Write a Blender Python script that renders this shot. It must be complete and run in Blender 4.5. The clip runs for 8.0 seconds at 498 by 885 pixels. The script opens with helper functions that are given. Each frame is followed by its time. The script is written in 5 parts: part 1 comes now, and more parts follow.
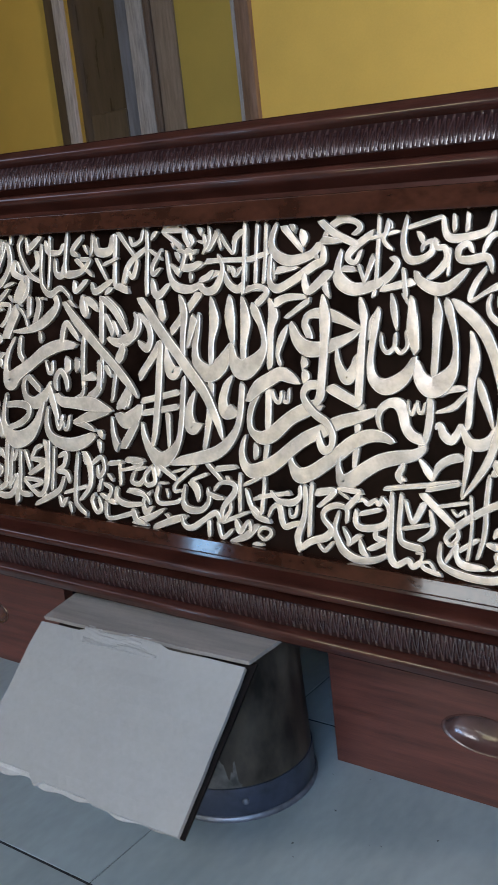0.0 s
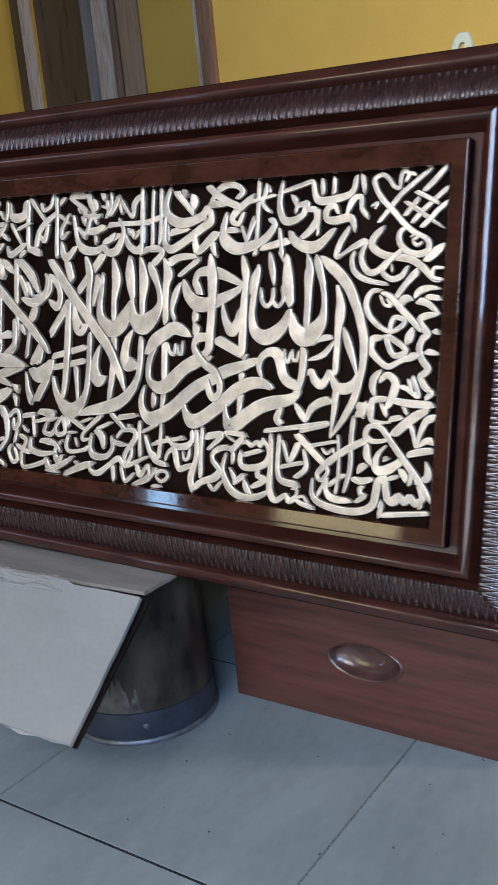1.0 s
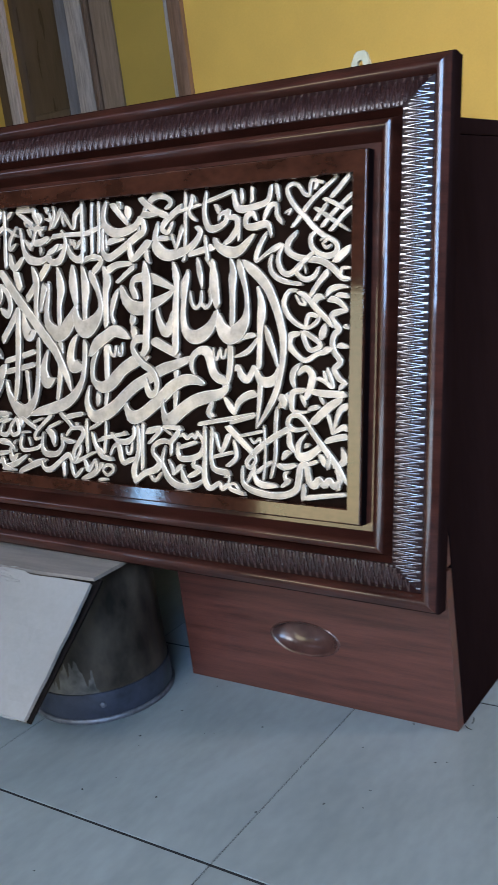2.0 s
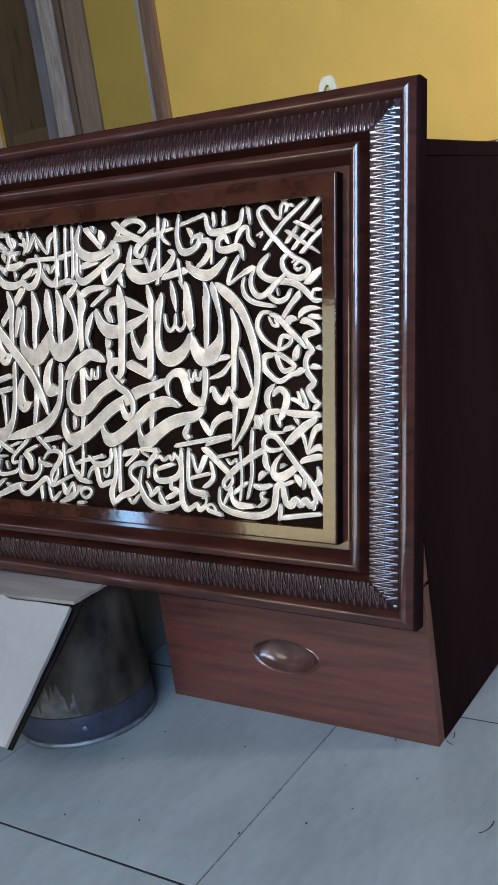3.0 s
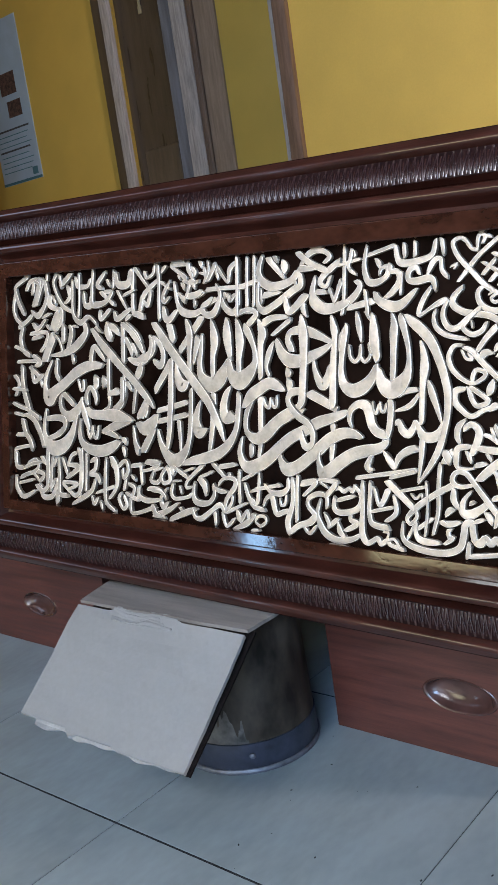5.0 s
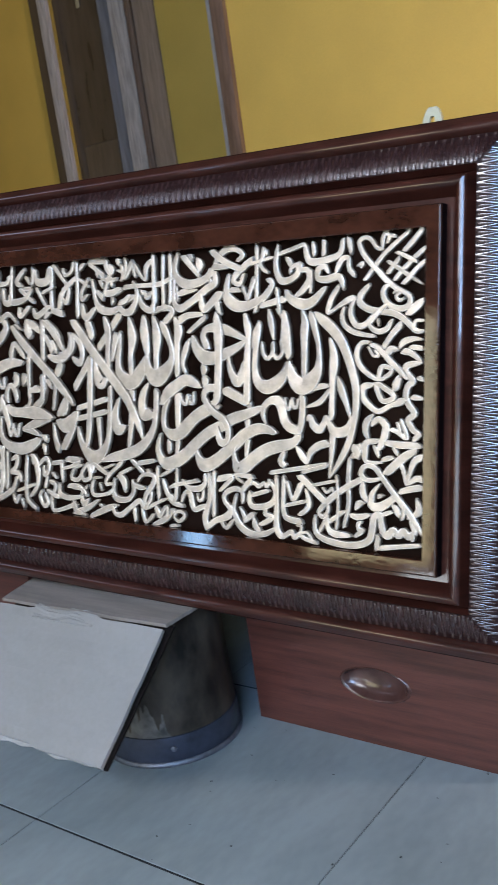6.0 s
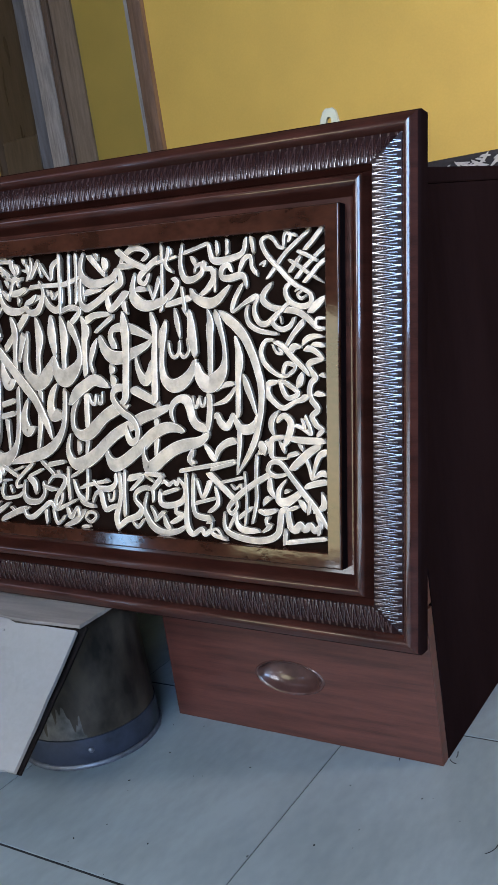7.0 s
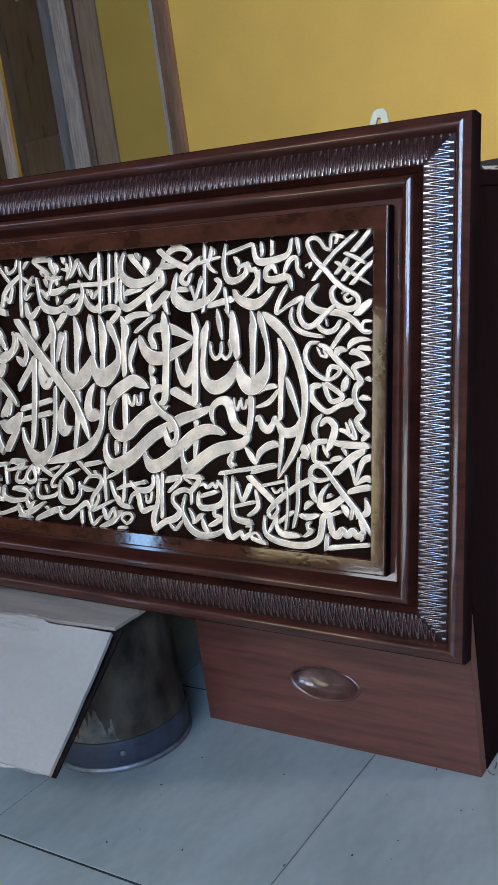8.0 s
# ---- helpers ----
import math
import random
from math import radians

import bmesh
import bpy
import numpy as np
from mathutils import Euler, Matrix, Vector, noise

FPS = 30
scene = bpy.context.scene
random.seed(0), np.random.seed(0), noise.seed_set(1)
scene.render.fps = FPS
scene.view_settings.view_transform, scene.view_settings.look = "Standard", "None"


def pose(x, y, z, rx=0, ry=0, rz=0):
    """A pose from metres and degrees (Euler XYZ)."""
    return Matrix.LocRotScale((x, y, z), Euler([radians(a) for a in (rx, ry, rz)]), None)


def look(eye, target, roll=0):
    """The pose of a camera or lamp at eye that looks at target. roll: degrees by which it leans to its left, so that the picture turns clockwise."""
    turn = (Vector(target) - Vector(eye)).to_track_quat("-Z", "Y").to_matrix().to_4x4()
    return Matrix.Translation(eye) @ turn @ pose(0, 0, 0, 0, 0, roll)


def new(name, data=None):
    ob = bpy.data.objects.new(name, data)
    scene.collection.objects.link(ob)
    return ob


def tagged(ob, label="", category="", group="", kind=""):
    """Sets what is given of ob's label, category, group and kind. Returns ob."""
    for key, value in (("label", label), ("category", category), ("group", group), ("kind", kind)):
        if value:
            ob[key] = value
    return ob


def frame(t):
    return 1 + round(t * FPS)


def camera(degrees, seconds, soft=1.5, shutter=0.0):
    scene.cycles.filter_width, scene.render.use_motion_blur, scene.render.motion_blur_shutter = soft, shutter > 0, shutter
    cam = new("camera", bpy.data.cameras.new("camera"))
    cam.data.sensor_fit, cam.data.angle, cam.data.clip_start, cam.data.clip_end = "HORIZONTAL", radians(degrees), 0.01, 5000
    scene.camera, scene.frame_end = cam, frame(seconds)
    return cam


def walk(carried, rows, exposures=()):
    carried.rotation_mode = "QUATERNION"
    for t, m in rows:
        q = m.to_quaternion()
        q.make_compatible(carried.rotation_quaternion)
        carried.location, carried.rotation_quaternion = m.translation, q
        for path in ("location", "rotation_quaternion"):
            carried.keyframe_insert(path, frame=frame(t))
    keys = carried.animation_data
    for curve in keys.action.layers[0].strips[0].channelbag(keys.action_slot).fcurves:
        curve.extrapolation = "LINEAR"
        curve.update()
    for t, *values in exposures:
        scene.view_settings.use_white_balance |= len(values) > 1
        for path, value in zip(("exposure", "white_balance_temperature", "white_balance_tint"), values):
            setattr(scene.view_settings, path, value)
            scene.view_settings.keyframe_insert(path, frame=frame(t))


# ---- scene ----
LENS = 31.13
PATH = [
    (0, (0.1670, -0.9195, 0.6914), (-1.0142, 0.6345, 0.2555), -6.27),
    (0.5, (0.2070, -0.9371, 0.6652), (-0.9358, 0.6465, 0.2337), -5.65),
    (1, (0.3013, -0.9484, 0.6439), (-0.8323, 0.6367, 0.1941), -5.70),
    (1.5, (0.3704, -0.9565, 0.6414), (-0.7759, 0.6217, 0.1993), -6.93),
    (2, (0.4107, -0.9706, 0.6413), (-0.7183, 0.6184, 0.1935), -7.49),
    (2.2, (0.4323, -0.9623, 0.6363), (-0.6895, 0.6319, 0.1890), -7.60),
    (3.3, (0.4066, -0.9767, 0.6672), (-0.6933, 0.6397, 0.2461), -8.56),
    (3.5, (0.3860, -0.9860, 0.6795), (-0.7324, 0.6180, 0.2594), -8.69),
    (4, (0.3523, -0.9992, 0.6887), (-0.8881, 0.5235, 0.3108), -9.24),
    (4.2, (0.3510, -0.9999, 0.6886), (-0.9106, 0.5058, 0.3128), -9.09),
    (5.3, (0.3437, -1.0041, 0.6886), (-0.9580, 0.4690, 0.3203), -8.44),
    (5.5, (0.3575, -1.0006, 0.6874), (-0.9328, 0.4815, 0.3153), -8.25),
    (6, (0.3865, -0.9904, 0.6843), (-0.8204, 0.5553, 0.2915), -8.30),
    (6.5, (0.4107, -0.9827, 0.6771), (-0.7078, 0.6247, 0.2710), -8.32),
    (7, (0.4154, -0.9804, 0.6827), (-0.6666, 0.6481, 0.2616), -8.66),
    (7.5, (0.3918, -0.9876, 0.6889), (-0.6974, 0.6371, 0.2718), -8.39),
    (8, (0.3788, -0.9889, 0.6868), (-0.7263, 0.6260, 0.2732), -7.92),
]
cam = camera(LENS, 8.0, soft=0.72, shutter=0.4)
walk(cam, [(t, look(eye, target, roll)) for t, eye, target, roll in PATH], [(0.0, 0.39, 8900, 28), (0.7, 0.42, 9000, 28), (2.0, 0.55, 8550, 28), (4.0, 0.58, 8550, 28), (5.5, 0.58, 8750, 28), (6.5, 0.47, 8400, 28), (7.5, 0.52, 8400, 28), (8.0, 0.45, 8350, 28)])

# ---- light ----
world = bpy.data.worlds.new("world")
scene.world = world
world.use_nodes = True
wn = world.node_tree.nodes
sky = wn.new("ShaderNodeTexSky")
sky.sky_type, sky.sun_disc = "NISHITA", False
sky.sun_elevation, sky.sun_rotation = radians(50), radians(200)
wn["Background"].inputs["Strength"].default_value = 0.12
world.node_tree.links.new(sky.outputs["Color"], wn["Background"].inputs["Color"])


def window_light(name, eye, target, width, height, power, colour):
    data = bpy.data.lights.new(name, "AREA")
    data.shape, data.size, data.size_y = "RECTANGLE", width, height
    data.energy, data.color = power, colour
    ob = new(name, data)
    ob.matrix_world = look(eye, target)
    return ob


ROOM = (-6.96, 2.64, -2.742, 4.058, 4.0)      # west, east, south, north, height
window_light("daylight_southeast", (1.28, -2.80, 1.72), (1.28, 0, 1.60), 1.24, 1.2, 142, (0.22, 0.52, 1.0))
window_light("daylight_front", (-0.16, -2.80, 2.00), (-0.30, 0, 1.10), 1.0, 1.2, 66, (0.56, 0.78, 1.0))
window_light("daylight_southeast_low", (0.85, -2.80, 0.42), (0.85, 0, 0.42), 2.1, 0.58, 22, (0.36, 0.68, 1.0))
# Unseen openings, placed and coloured to give the liner its reflections.
window_light("daylight_south", (-1.30, -2.80, 0.765), (-1.30, 0, 0.765), 0.62, 1.08, 7.6, (0.80, 1.0, 0.72))
window_light("low_reflection_source", (-0.935, -2.80, 0.115), (-0.935, 0, 0.115), 0.44, 0.15, 1.9, (0.50, 0.78, 1.0))
window_light("daylight_southwest", (-2.20, -2.80, 0.32), (-2.20, 0, 0.32), 0.22, 0.44, 5.0, (0.16, 0.52, 1.0))
# Added weak blue fill from high on the left, with no known source.
window_light("added_high_fill", (-3.95, -2.80, 3.35), (-0.60, 0, 0.6), 4.2, 1.0, 30, (0.36, 0.62, 1.0))
# Added lamp, turned northwest to brighten the yellow wall and spare the floor.
window_light("added_east_wall_fill", (3.05, 1.35, 1.75), (2.40, 2.07, 1.74), 1.2, 1.6, 160, (0.97, 0.98, 1.0))


# ---- materials ----
def material(name, colour, rough=0.5, metal=0.0, coat=0.0, vary=0.25, scale=8.0, bump=0.1, bump_scale=120.0, stretch=(1, 1, 1), rough_vary=0.1, other=None, random_value=0.0, spec=0.5, coat_rough=0.12, coat_bump=False, coat_ior=1.5):
    """Two scales of noise on colour, gloss and relief; stretch draws the noise out along an axis."""
    mat = bpy.data.materials.new(name)
    mat.use_nodes = True
    nt = mat.node_tree
    bsdf = nt.nodes["Principled BSDF"]
    bsdf.inputs["Metallic"].default_value = metal
    bsdf.inputs["Coat Weight"].default_value = coat
    bsdf.inputs["Coat Roughness"].default_value = coat_rough
    bsdf.inputs["Coat IOR"].default_value = coat_ior
    bsdf.inputs["Specular IOR Level"].default_value = spec
    coords = nt.nodes.new("ShaderNodeTexCoord")
    mapping = nt.nodes.new("ShaderNodeMapping")
    mapping.inputs["Scale"].default_value = stretch
    nt.links.new(coords.outputs["Object"], mapping.inputs["Vector"])
    big = nt.nodes.new("ShaderNodeTexNoise")
    big.inputs["Scale"].default_value, big.inputs["Detail"].default_value = scale, 6
    fine = nt.nodes.new("ShaderNodeTexNoise")
    fine.inputs["Scale"].default_value, fine.inputs["Detail"].default_value = bump_scale, 4
    for n in (big, fine):
        nt.links.new(mapping.outputs["Vector"], n.inputs["Vector"])
    ramp = nt.nodes.new("ShaderNodeValToRGB")
    dark = other or tuple(c * (1 - vary) for c in colour)
    light = tuple(min(1, c * (1 + vary)) for c in colour)
    ramp.color_ramp.elements[0].position, ramp.color_ramp.elements[1].position = 0.32, 0.68
    ramp.color_ramp.elements[0].color, ramp.color_ramp.elements[1].color = (*dark, 1), (*light, 1)
    mix = nt.nodes.new("ShaderNodeMath")
    mix.operation = "MULTIPLY_ADD"
    mix.inputs[1].default_value = 0.35
    nt.links.new(fine.outputs["Fac"], mix.inputs[0])
    sub = nt.nodes.new("ShaderNodeMath")
    sub.operation = "MULTIPLY_ADD"
    sub.inputs[1].default_value, sub.inputs[2].default_value = 1.0, -0.175
    nt.links.new(big.outputs["Fac"], sub.inputs[0])
    nt.links.new(sub.outputs[0], mix.inputs[2])
    nt.links.new(mix.outputs[0], ramp.inputs["Fac"])
    last = ramp.outputs["Color"]
    if random_value:
        info = nt.nodes.new("ShaderNodeObjectInfo")
        value = nt.nodes.new("ShaderNodeMapRange")
        value.inputs["To Min"].default_value, value.inputs["To Max"].default_value = 1 - random_value, 1 + random_value
        hsv = nt.nodes.new("ShaderNodeHueSaturation")
        nt.links.new(info.outputs["Random"], value.inputs["Value"])
        nt.links.new(value.outputs["Result"], hsv.inputs["Value"])
        nt.links.new(last, hsv.inputs["Color"])
        last = hsv.outputs["Color"]
    nt.links.new(last, bsdf.inputs["Base Color"])
    rr = nt.nodes.new("ShaderNodeMapRange")
    rr.inputs["To Min"].default_value, rr.inputs["To Max"].default_value = max(0.02, rough - rough_vary), min(1, rough + rough_vary)
    nt.links.new(big.outputs["Fac"], rr.inputs["Value"])
    nt.links.new(rr.outputs["Result"], bsdf.inputs["Roughness"])
    if bump:
        b = nt.nodes.new("ShaderNodeBump")
        b.inputs["Strength"].default_value, b.inputs["Distance"].default_value = bump, 0.002
        nt.links.new(fine.outputs["Fac"], b.inputs["Height"])
        nt.links.new(b.outputs["Normal"], bsdf.inputs["Normal"])
        if coat_bump:
            nt.links.new(b.outputs["Normal"], bsdf.inputs["Coat Normal"])
    return mat


M_TILE = material("grey_floor_tile", (0.213, 0.264, 0.272), 0.38, vary=0.13, scale=7, bump=0.10, bump_scale=55, stretch=(1.6, 0.7, 1), random_value=0.05)
M_GROUT = material("dark_grout", (0.024, 0.027, 0.03), 0.95, spec=0.1, vary=0.3, scale=30)
M_YELLOW = material("ochre_wall_paint", (0.66, 0.455, 0.108), 0.6, vary=0.06, scale=2.5, bump=0.12, bump_scale=90)
# Made-up dark colour for unseen surfaces, to cut bounce and reflections.
M_DIM = material("bounce_cutting_dark_brown", (0.10, 0.075, 0.06), 0.8, vary=0.12, scale=3)
M_CEILING = material("white_ceiling_paint", (0.75, 0.74, 0.70), 0.8, vary=0.05)
M_FRAME = material("dark_mahogany_varnish", (0.041, 0.0102, 0.0066), 0.36, spec=0.10, coat_ior=1.50, coat=1.0, coat_rough=0.08, vary=0.38, scale=14, bump=0.04, bump_scale=160, stretch=(1, 1, 6))
M_LINER = material("dark_liner_varnish", (0.040, 0.0118, 0.0066), 0.40, spec=0.0, coat=1.0, coat_rough=0.06, vary=0.40, scale=20, bump=0.028, bump_scale=80, stretch=(1, 1, 1.6), coat_bump=True)
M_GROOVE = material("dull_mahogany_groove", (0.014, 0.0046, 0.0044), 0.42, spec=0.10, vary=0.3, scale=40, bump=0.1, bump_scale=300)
M_RIB = material("polished_mahogany_ridge", (0.034, 0.012, 0.012), 0.28, spec=0.6, coat_ior=1.85, coat=1.0, coat_rough=0.10, vary=0.3, scale=60, bump=0.06, bump_scale=300)
M_LEAF_RIB = material("satin_mahogany_ridge", (0.030, 0.0095, 0.0080), 0.20, spec=0.65, vary=0.3, scale=60, bump=0.06, bump_scale=300)
M_RAW_SHADED = material("unpolished_shade_dark_wood", (0.012, 0.0065, 0.0068), 0.7, spec=0.0, vary=0.3, scale=10, bump=0.08, bump_scale=120, stretch=(1, 1, 0.3))
M_PULL = material("clear_glossy_pull", (0.064, 0.027, 0.022), 0.24, metal=0.0, spec=0.35, coat=0.35, coat_rough=0.08, vary=0.25, scale=40, bump=0.12, bump_scale=60, rough_vary=0.05)
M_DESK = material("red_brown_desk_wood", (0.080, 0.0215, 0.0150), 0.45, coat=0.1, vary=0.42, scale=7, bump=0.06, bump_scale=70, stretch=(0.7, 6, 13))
# Dark wood taken near black, without sheen, for sides turned from the light.
M_DESK_SHADED = material("shade_darkened_desk_wood", (0.0120, 0.0068, 0.0074), 0.7, spec=0.0, vary=0.25, scale=6, bump=0.05, bump_scale=80, stretch=(1, 1, 0.3))
M_BACKING = material("black_brown_gloss_board", (0.0085, 0.0038, 0.0026), 0.30, vary=0.6, scale=14, bump=0.03, spec=0.012)
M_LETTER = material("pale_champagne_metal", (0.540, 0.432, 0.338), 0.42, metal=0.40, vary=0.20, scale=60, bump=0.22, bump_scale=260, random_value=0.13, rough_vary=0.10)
# Paler than the letter metal: a highlight painted on the bevels.
M_EDGE_HIGHLIGHT = material("metal_edge_painted_highlight", (0.86, 0.73, 0.60), 0.34, metal=0.3, vary=0.14, scale=90, bump=0.15, bump_scale=330)
# Brown of the cut sides; on the outer bevel it outlines overlaps like shade.
M_SIDE_OUTLINE = material("brown_side_and_edge_shade", (0.27, 0.208, 0.160), 0.50, metal=0.3, spec=0.3, vary=0.35, scale=80, bump=0.15, bump_scale=330)
M_CARD = material("grey_cardboard", (0.256, 0.246, 0.234), 0.85, vary=0.08, scale=6, bump=0.15, bump_scale=140, stretch=(1, 1, 1))
# Streaked brown card, darkened further for the shade over the top panel.
M_CARDTOP_SHADED = material("streaked_shaded_cardboard", (0.200, 0.170, 0.150), 0.85, vary=0.18, scale=7, bump=0.2, bump_scale=120, stretch=(1, 12, 1))
M_TORN = material("pale_torn_paper", (0.315, 0.300, 0.285), 0.9, vary=0.12, scale=40, bump=0.3, bump_scale=160)
# Near-black card colour that stands for shade.
M_CARD_GAP_SHADE = material("gap_shade_card", (0.012, 0.009, 0.008), 0.9, spec=0.05, vary=0.3, scale=14, bump=0.15, bump_scale=140)
M_BUCKET = material("stained_brown_tin", (0.040, 0.030, 0.0225), 0.45, metal=0.1, spec=0.25, vary=0.9, scale=20, bump=0.14, bump_scale=45, other=(0.013, 0.0098, 0.008), stretch=(1.2, 1.2, 0.7))
M_WORN = material("bare_worn_tin", (0.100, 0.094, 0.088), 0.5, metal=0.15, vary=0.75, scale=30, bump=0.2, bump_scale=70)
M_BLUE = material("blue_grey_band", (0.034, 0.042, 0.062), 0.4, metal=0.2, vary=0.35, scale=24)
M_TINRIM = material("worn_tin_rim", (0.13, 0.14, 0.16), 0.45, metal=0.5, vary=0.3, scale=30)
M_GREYWOOD = material("grey_weathered_wood", (0.42, 0.41, 0.41), 0.5, vary=0.28, scale=9, bump=0.1, bump_scale=60, stretch=(6, 6, 0.6))
M_BROWNWOOD = material("brown_casing_wood", (0.165, 0.102, 0.072), 0.45, vary=0.28, scale=9, bump=0.1, bump_scale=60, stretch=(6, 6, 0.6))
M_CASING = material("pinkish_brown_wood", (0.33, 0.245, 0.195), 0.5, vary=0.2, scale=9, bump=0.08, bump_scale=60, stretch=(6, 6, 0.6))
M_DARKDOOR = material("dark_brown_door_wood", (0.070, 0.054, 0.044), 0.3, coat=0.2, vary=0.3, scale=4, bump=0.05, bump_scale=40, stretch=(4, 4, 0.5))
M_DOORPANEL = material("brown_door_panel", (0.100, 0.078, 0.062), 0.35, coat=0.2, vary=0.3, scale=5, stretch=(4, 4, 0.5))
M_BLUEWOOD = material("blue_grey_door_strip", (0.17, 0.20, 0.25), 0.35, vary=0.3, scale=5, stretch=(4, 4, 0.5))
M_IVORY = material("ivory_plastic", (0.34, 0.315, 0.215), 0.4, vary=0.04)
M_PAPER = material("pale_blue_printed_paper", (0.38, 0.54, 0.66), 0.6, vary=0.05)
M_INK = material("dark_grey_ink", (0.06, 0.07, 0.08), 0.6, vary=0.1)
M_INKBLUE = material("teal_ink", (0.05, 0.19, 0.24), 0.6, vary=0.1)
M_PHOTO = material("dark_printed_picture", (0.10, 0.06, 0.05), 0.6, vary=0.6, scale=30)
M_CLOTH = material("black_sofa_cloth", (0.020, 0.018, 0.020), 0.85, vary=0.3, scale=60, bump=0.3, bump_scale=500)
M_LEAF = material("off_white_cloth_print", (0.42, 0.41, 0.38), 0.85, vary=0.15, scale=60, bump=0.3, bump_scale=500)
M_SLAT = material("white_window_slat", (0.60, 0.62, 0.62), 0.5, vary=0.05)


# ---- mesh helpers ----
def finish(ob_name, bm, mat, smooth=False, sharp=38):
    bmesh.ops.recalc_face_normals(bm, faces=bm.faces)
    me = bpy.data.meshes.new(ob_name)
    bm.to_mesh(me)
    bm.free()
    me.materials.append(mat)
    if smooth:
        me.polygons.foreach_set("use_smooth", [True] * len(me.polygons))
        me.set_sharp_from_angle(angle=radians(sharp))
    return me


def part(name, bm, mat, parent, label="", smooth=False, sharp=38):
    ob = new(name, finish(name, bm, mat, smooth, sharp))
    ob.parent = parent
    return tagged(ob, label)


def thing(name, label, category, m=None, group="", kind=""):
    ob = new(name)
    ob.matrix_world = m or Matrix()
    return tagged(ob, label, category, group, kind)


def solid(name, bm, mat, label, category="", kind="", smooth=False, group=""):
    return tagged(new(name, finish(name, bm, mat, smooth)), label, category, group, kind)


def add_box(bm, x0, x1, y0, y1, z0, z1, bevel=0.0):
    r = bmesh.ops.create_cube(bm, size=1.0)
    bmesh.ops.transform(bm, verts=r["verts"], matrix=Matrix.Translation(((x0 + x1) / 2, (y0 + y1) / 2, (z0 + z1) / 2)) @ Matrix.Diagonal((x1 - x0, y1 - y0, z1 - z0, 1)))
    if bevel:
        edges = list({e for v in r["verts"] for e in v.link_edges})
        bmesh.ops.bevel(bm, geom=edges, offset=bevel, segments=2, profile=0.5, affect="EDGES")
    return bm


def box(*size, bevel=0.0):
    return add_box(bmesh.new(), *size, bevel=bevel)


def lathe(profile, segments=48, centre=(0, 0)):
    """Turns (radius, height) pairs round an upright axis."""
    bm = bmesh.new()
    rings = []
    for r, z in profile:
        rings.append([bm.verts.new((centre[0] + r * math.cos(a), centre[1] + r * math.sin(a), z)) for a in (2 * math.pi * k / segments for k in range(segments))])
    for a, b in zip(rings, rings[1:]):
        for k in range(segments):
            bm.faces.new((a[k], a[(k + 1) % segments], b[(k + 1) % segments], b[k]))
    for ring in (rings[0], rings[-1]):
        bm.faces.new(ring)
    return bm


# ---- room ----
W, E, S, N, H = ROOM
T = 0.14


def wall_with_openings(name, label, along, at, a0, a1, top, openings, mat, out):
    """An upright wall along x or y with rectangular openings (a0, a1, z0, z1); out is the side to which its thickness goes."""
    bm = bmesh.new()
    b0, b1 = sorted((at, at + out * T))

    def slab(p0, p1, z0, z1):
        if p1 - p0 > 1e-4 and z1 - z0 > 1e-4:
            add_box(bm, *((p0, p1, b0, b1) if along == "x" else (b0, b1, p0, p1)), z0, z1)
    cuts = sorted({a0, a1, *(p for o in openings for p in o[:2])})
    for p0, p1 in zip(cuts, cuts[1:]):
        z = 0
        for o in sorted((o for o in openings if o[0] < p1 and o[1] > p0), key=lambda o: o[2]):
            slab(p0, p1, z, o[2])
            z = o[3]
        slab(p0, p1, z, top)
    return solid(name, bm, mat, label, "wall", "structure")


wall_with_openings("wall_north", "ochre yellow painted wall with a wide opening", "x", N, W - T, E + T, H, [(-6.94, -3.385, 0, 3.9)], M_YELLOW, 1)
# South and east walls and ceiling are unseen; their dark colour lowers the fill.
wall_with_openings("wall_south", "unseen wall, coloured dark to cut bounce, with five windows", "x", S, W - T, E + T, H, [(-0.69, 1.90, 0.12, 2.65), (-1.62, -0.98, 0.205, 1.32), (-1.17, -0.70, 0.02, 0.20), (-2.32, -2.08, 0.1, 0.54), (-6.10, -1.80, 2.75, 3.95)], M_DIM, -1)
wall_with_openings("wall_west", "ochre yellow painted wall", "y", W, S, N, H, [], M_YELLOW, -1)
wall_with_openings("wall_east", "unseen wall, coloured dark to cut bounce, with a window", "y", E, S, N, H, [(0.95, 2.95, 0.9, 2.6)], M_DIM, 1)
solid("ceiling", box(W - T, E + T, S - T, N, H, H + 0.1), M_DIM, "unseen ceiling, coloured dark to cut bounce", "ceiling", "structure")

# the back room beyond the wide opening
BACK = 4.70
wall_with_openings("wall_back_room_north", "ochre yellow wall with a dark doorway", "x", BACK, -9.0, -2.7, H, [(-5.497, -4.80, 0, 3.6)], M_YELLOW, 1)
wall_with_openings("wall_back_room_west", "ochre yellow painted wall", "y", -9.0, N + T, BACK, H, [], M_YELLOW, -1)
wall_with_openings("wall_back_room_east", "ochre yellow painted wall", "y", -2.8, N + T, BACK, H, [], M_YELLOW, 1)
wall_with_openings("wall_back_room_south", "ochre yellow painted wall", "x", N, -9.0, W - T, H, [], M_YELLOW, 1)
solid("ceiling_back_room", box(-9.0, -2.7, N, BACK + T, H, H + 0.1), M_CEILING, "plain white painted ceiling", "ceiling", "structure")
solid("floor_back_room", box(-9.0, -2.7, N, BACK + 1.6, -0.05, 0.0), M_GROUT, "dark grey floor of the back room", "floor", "structure")
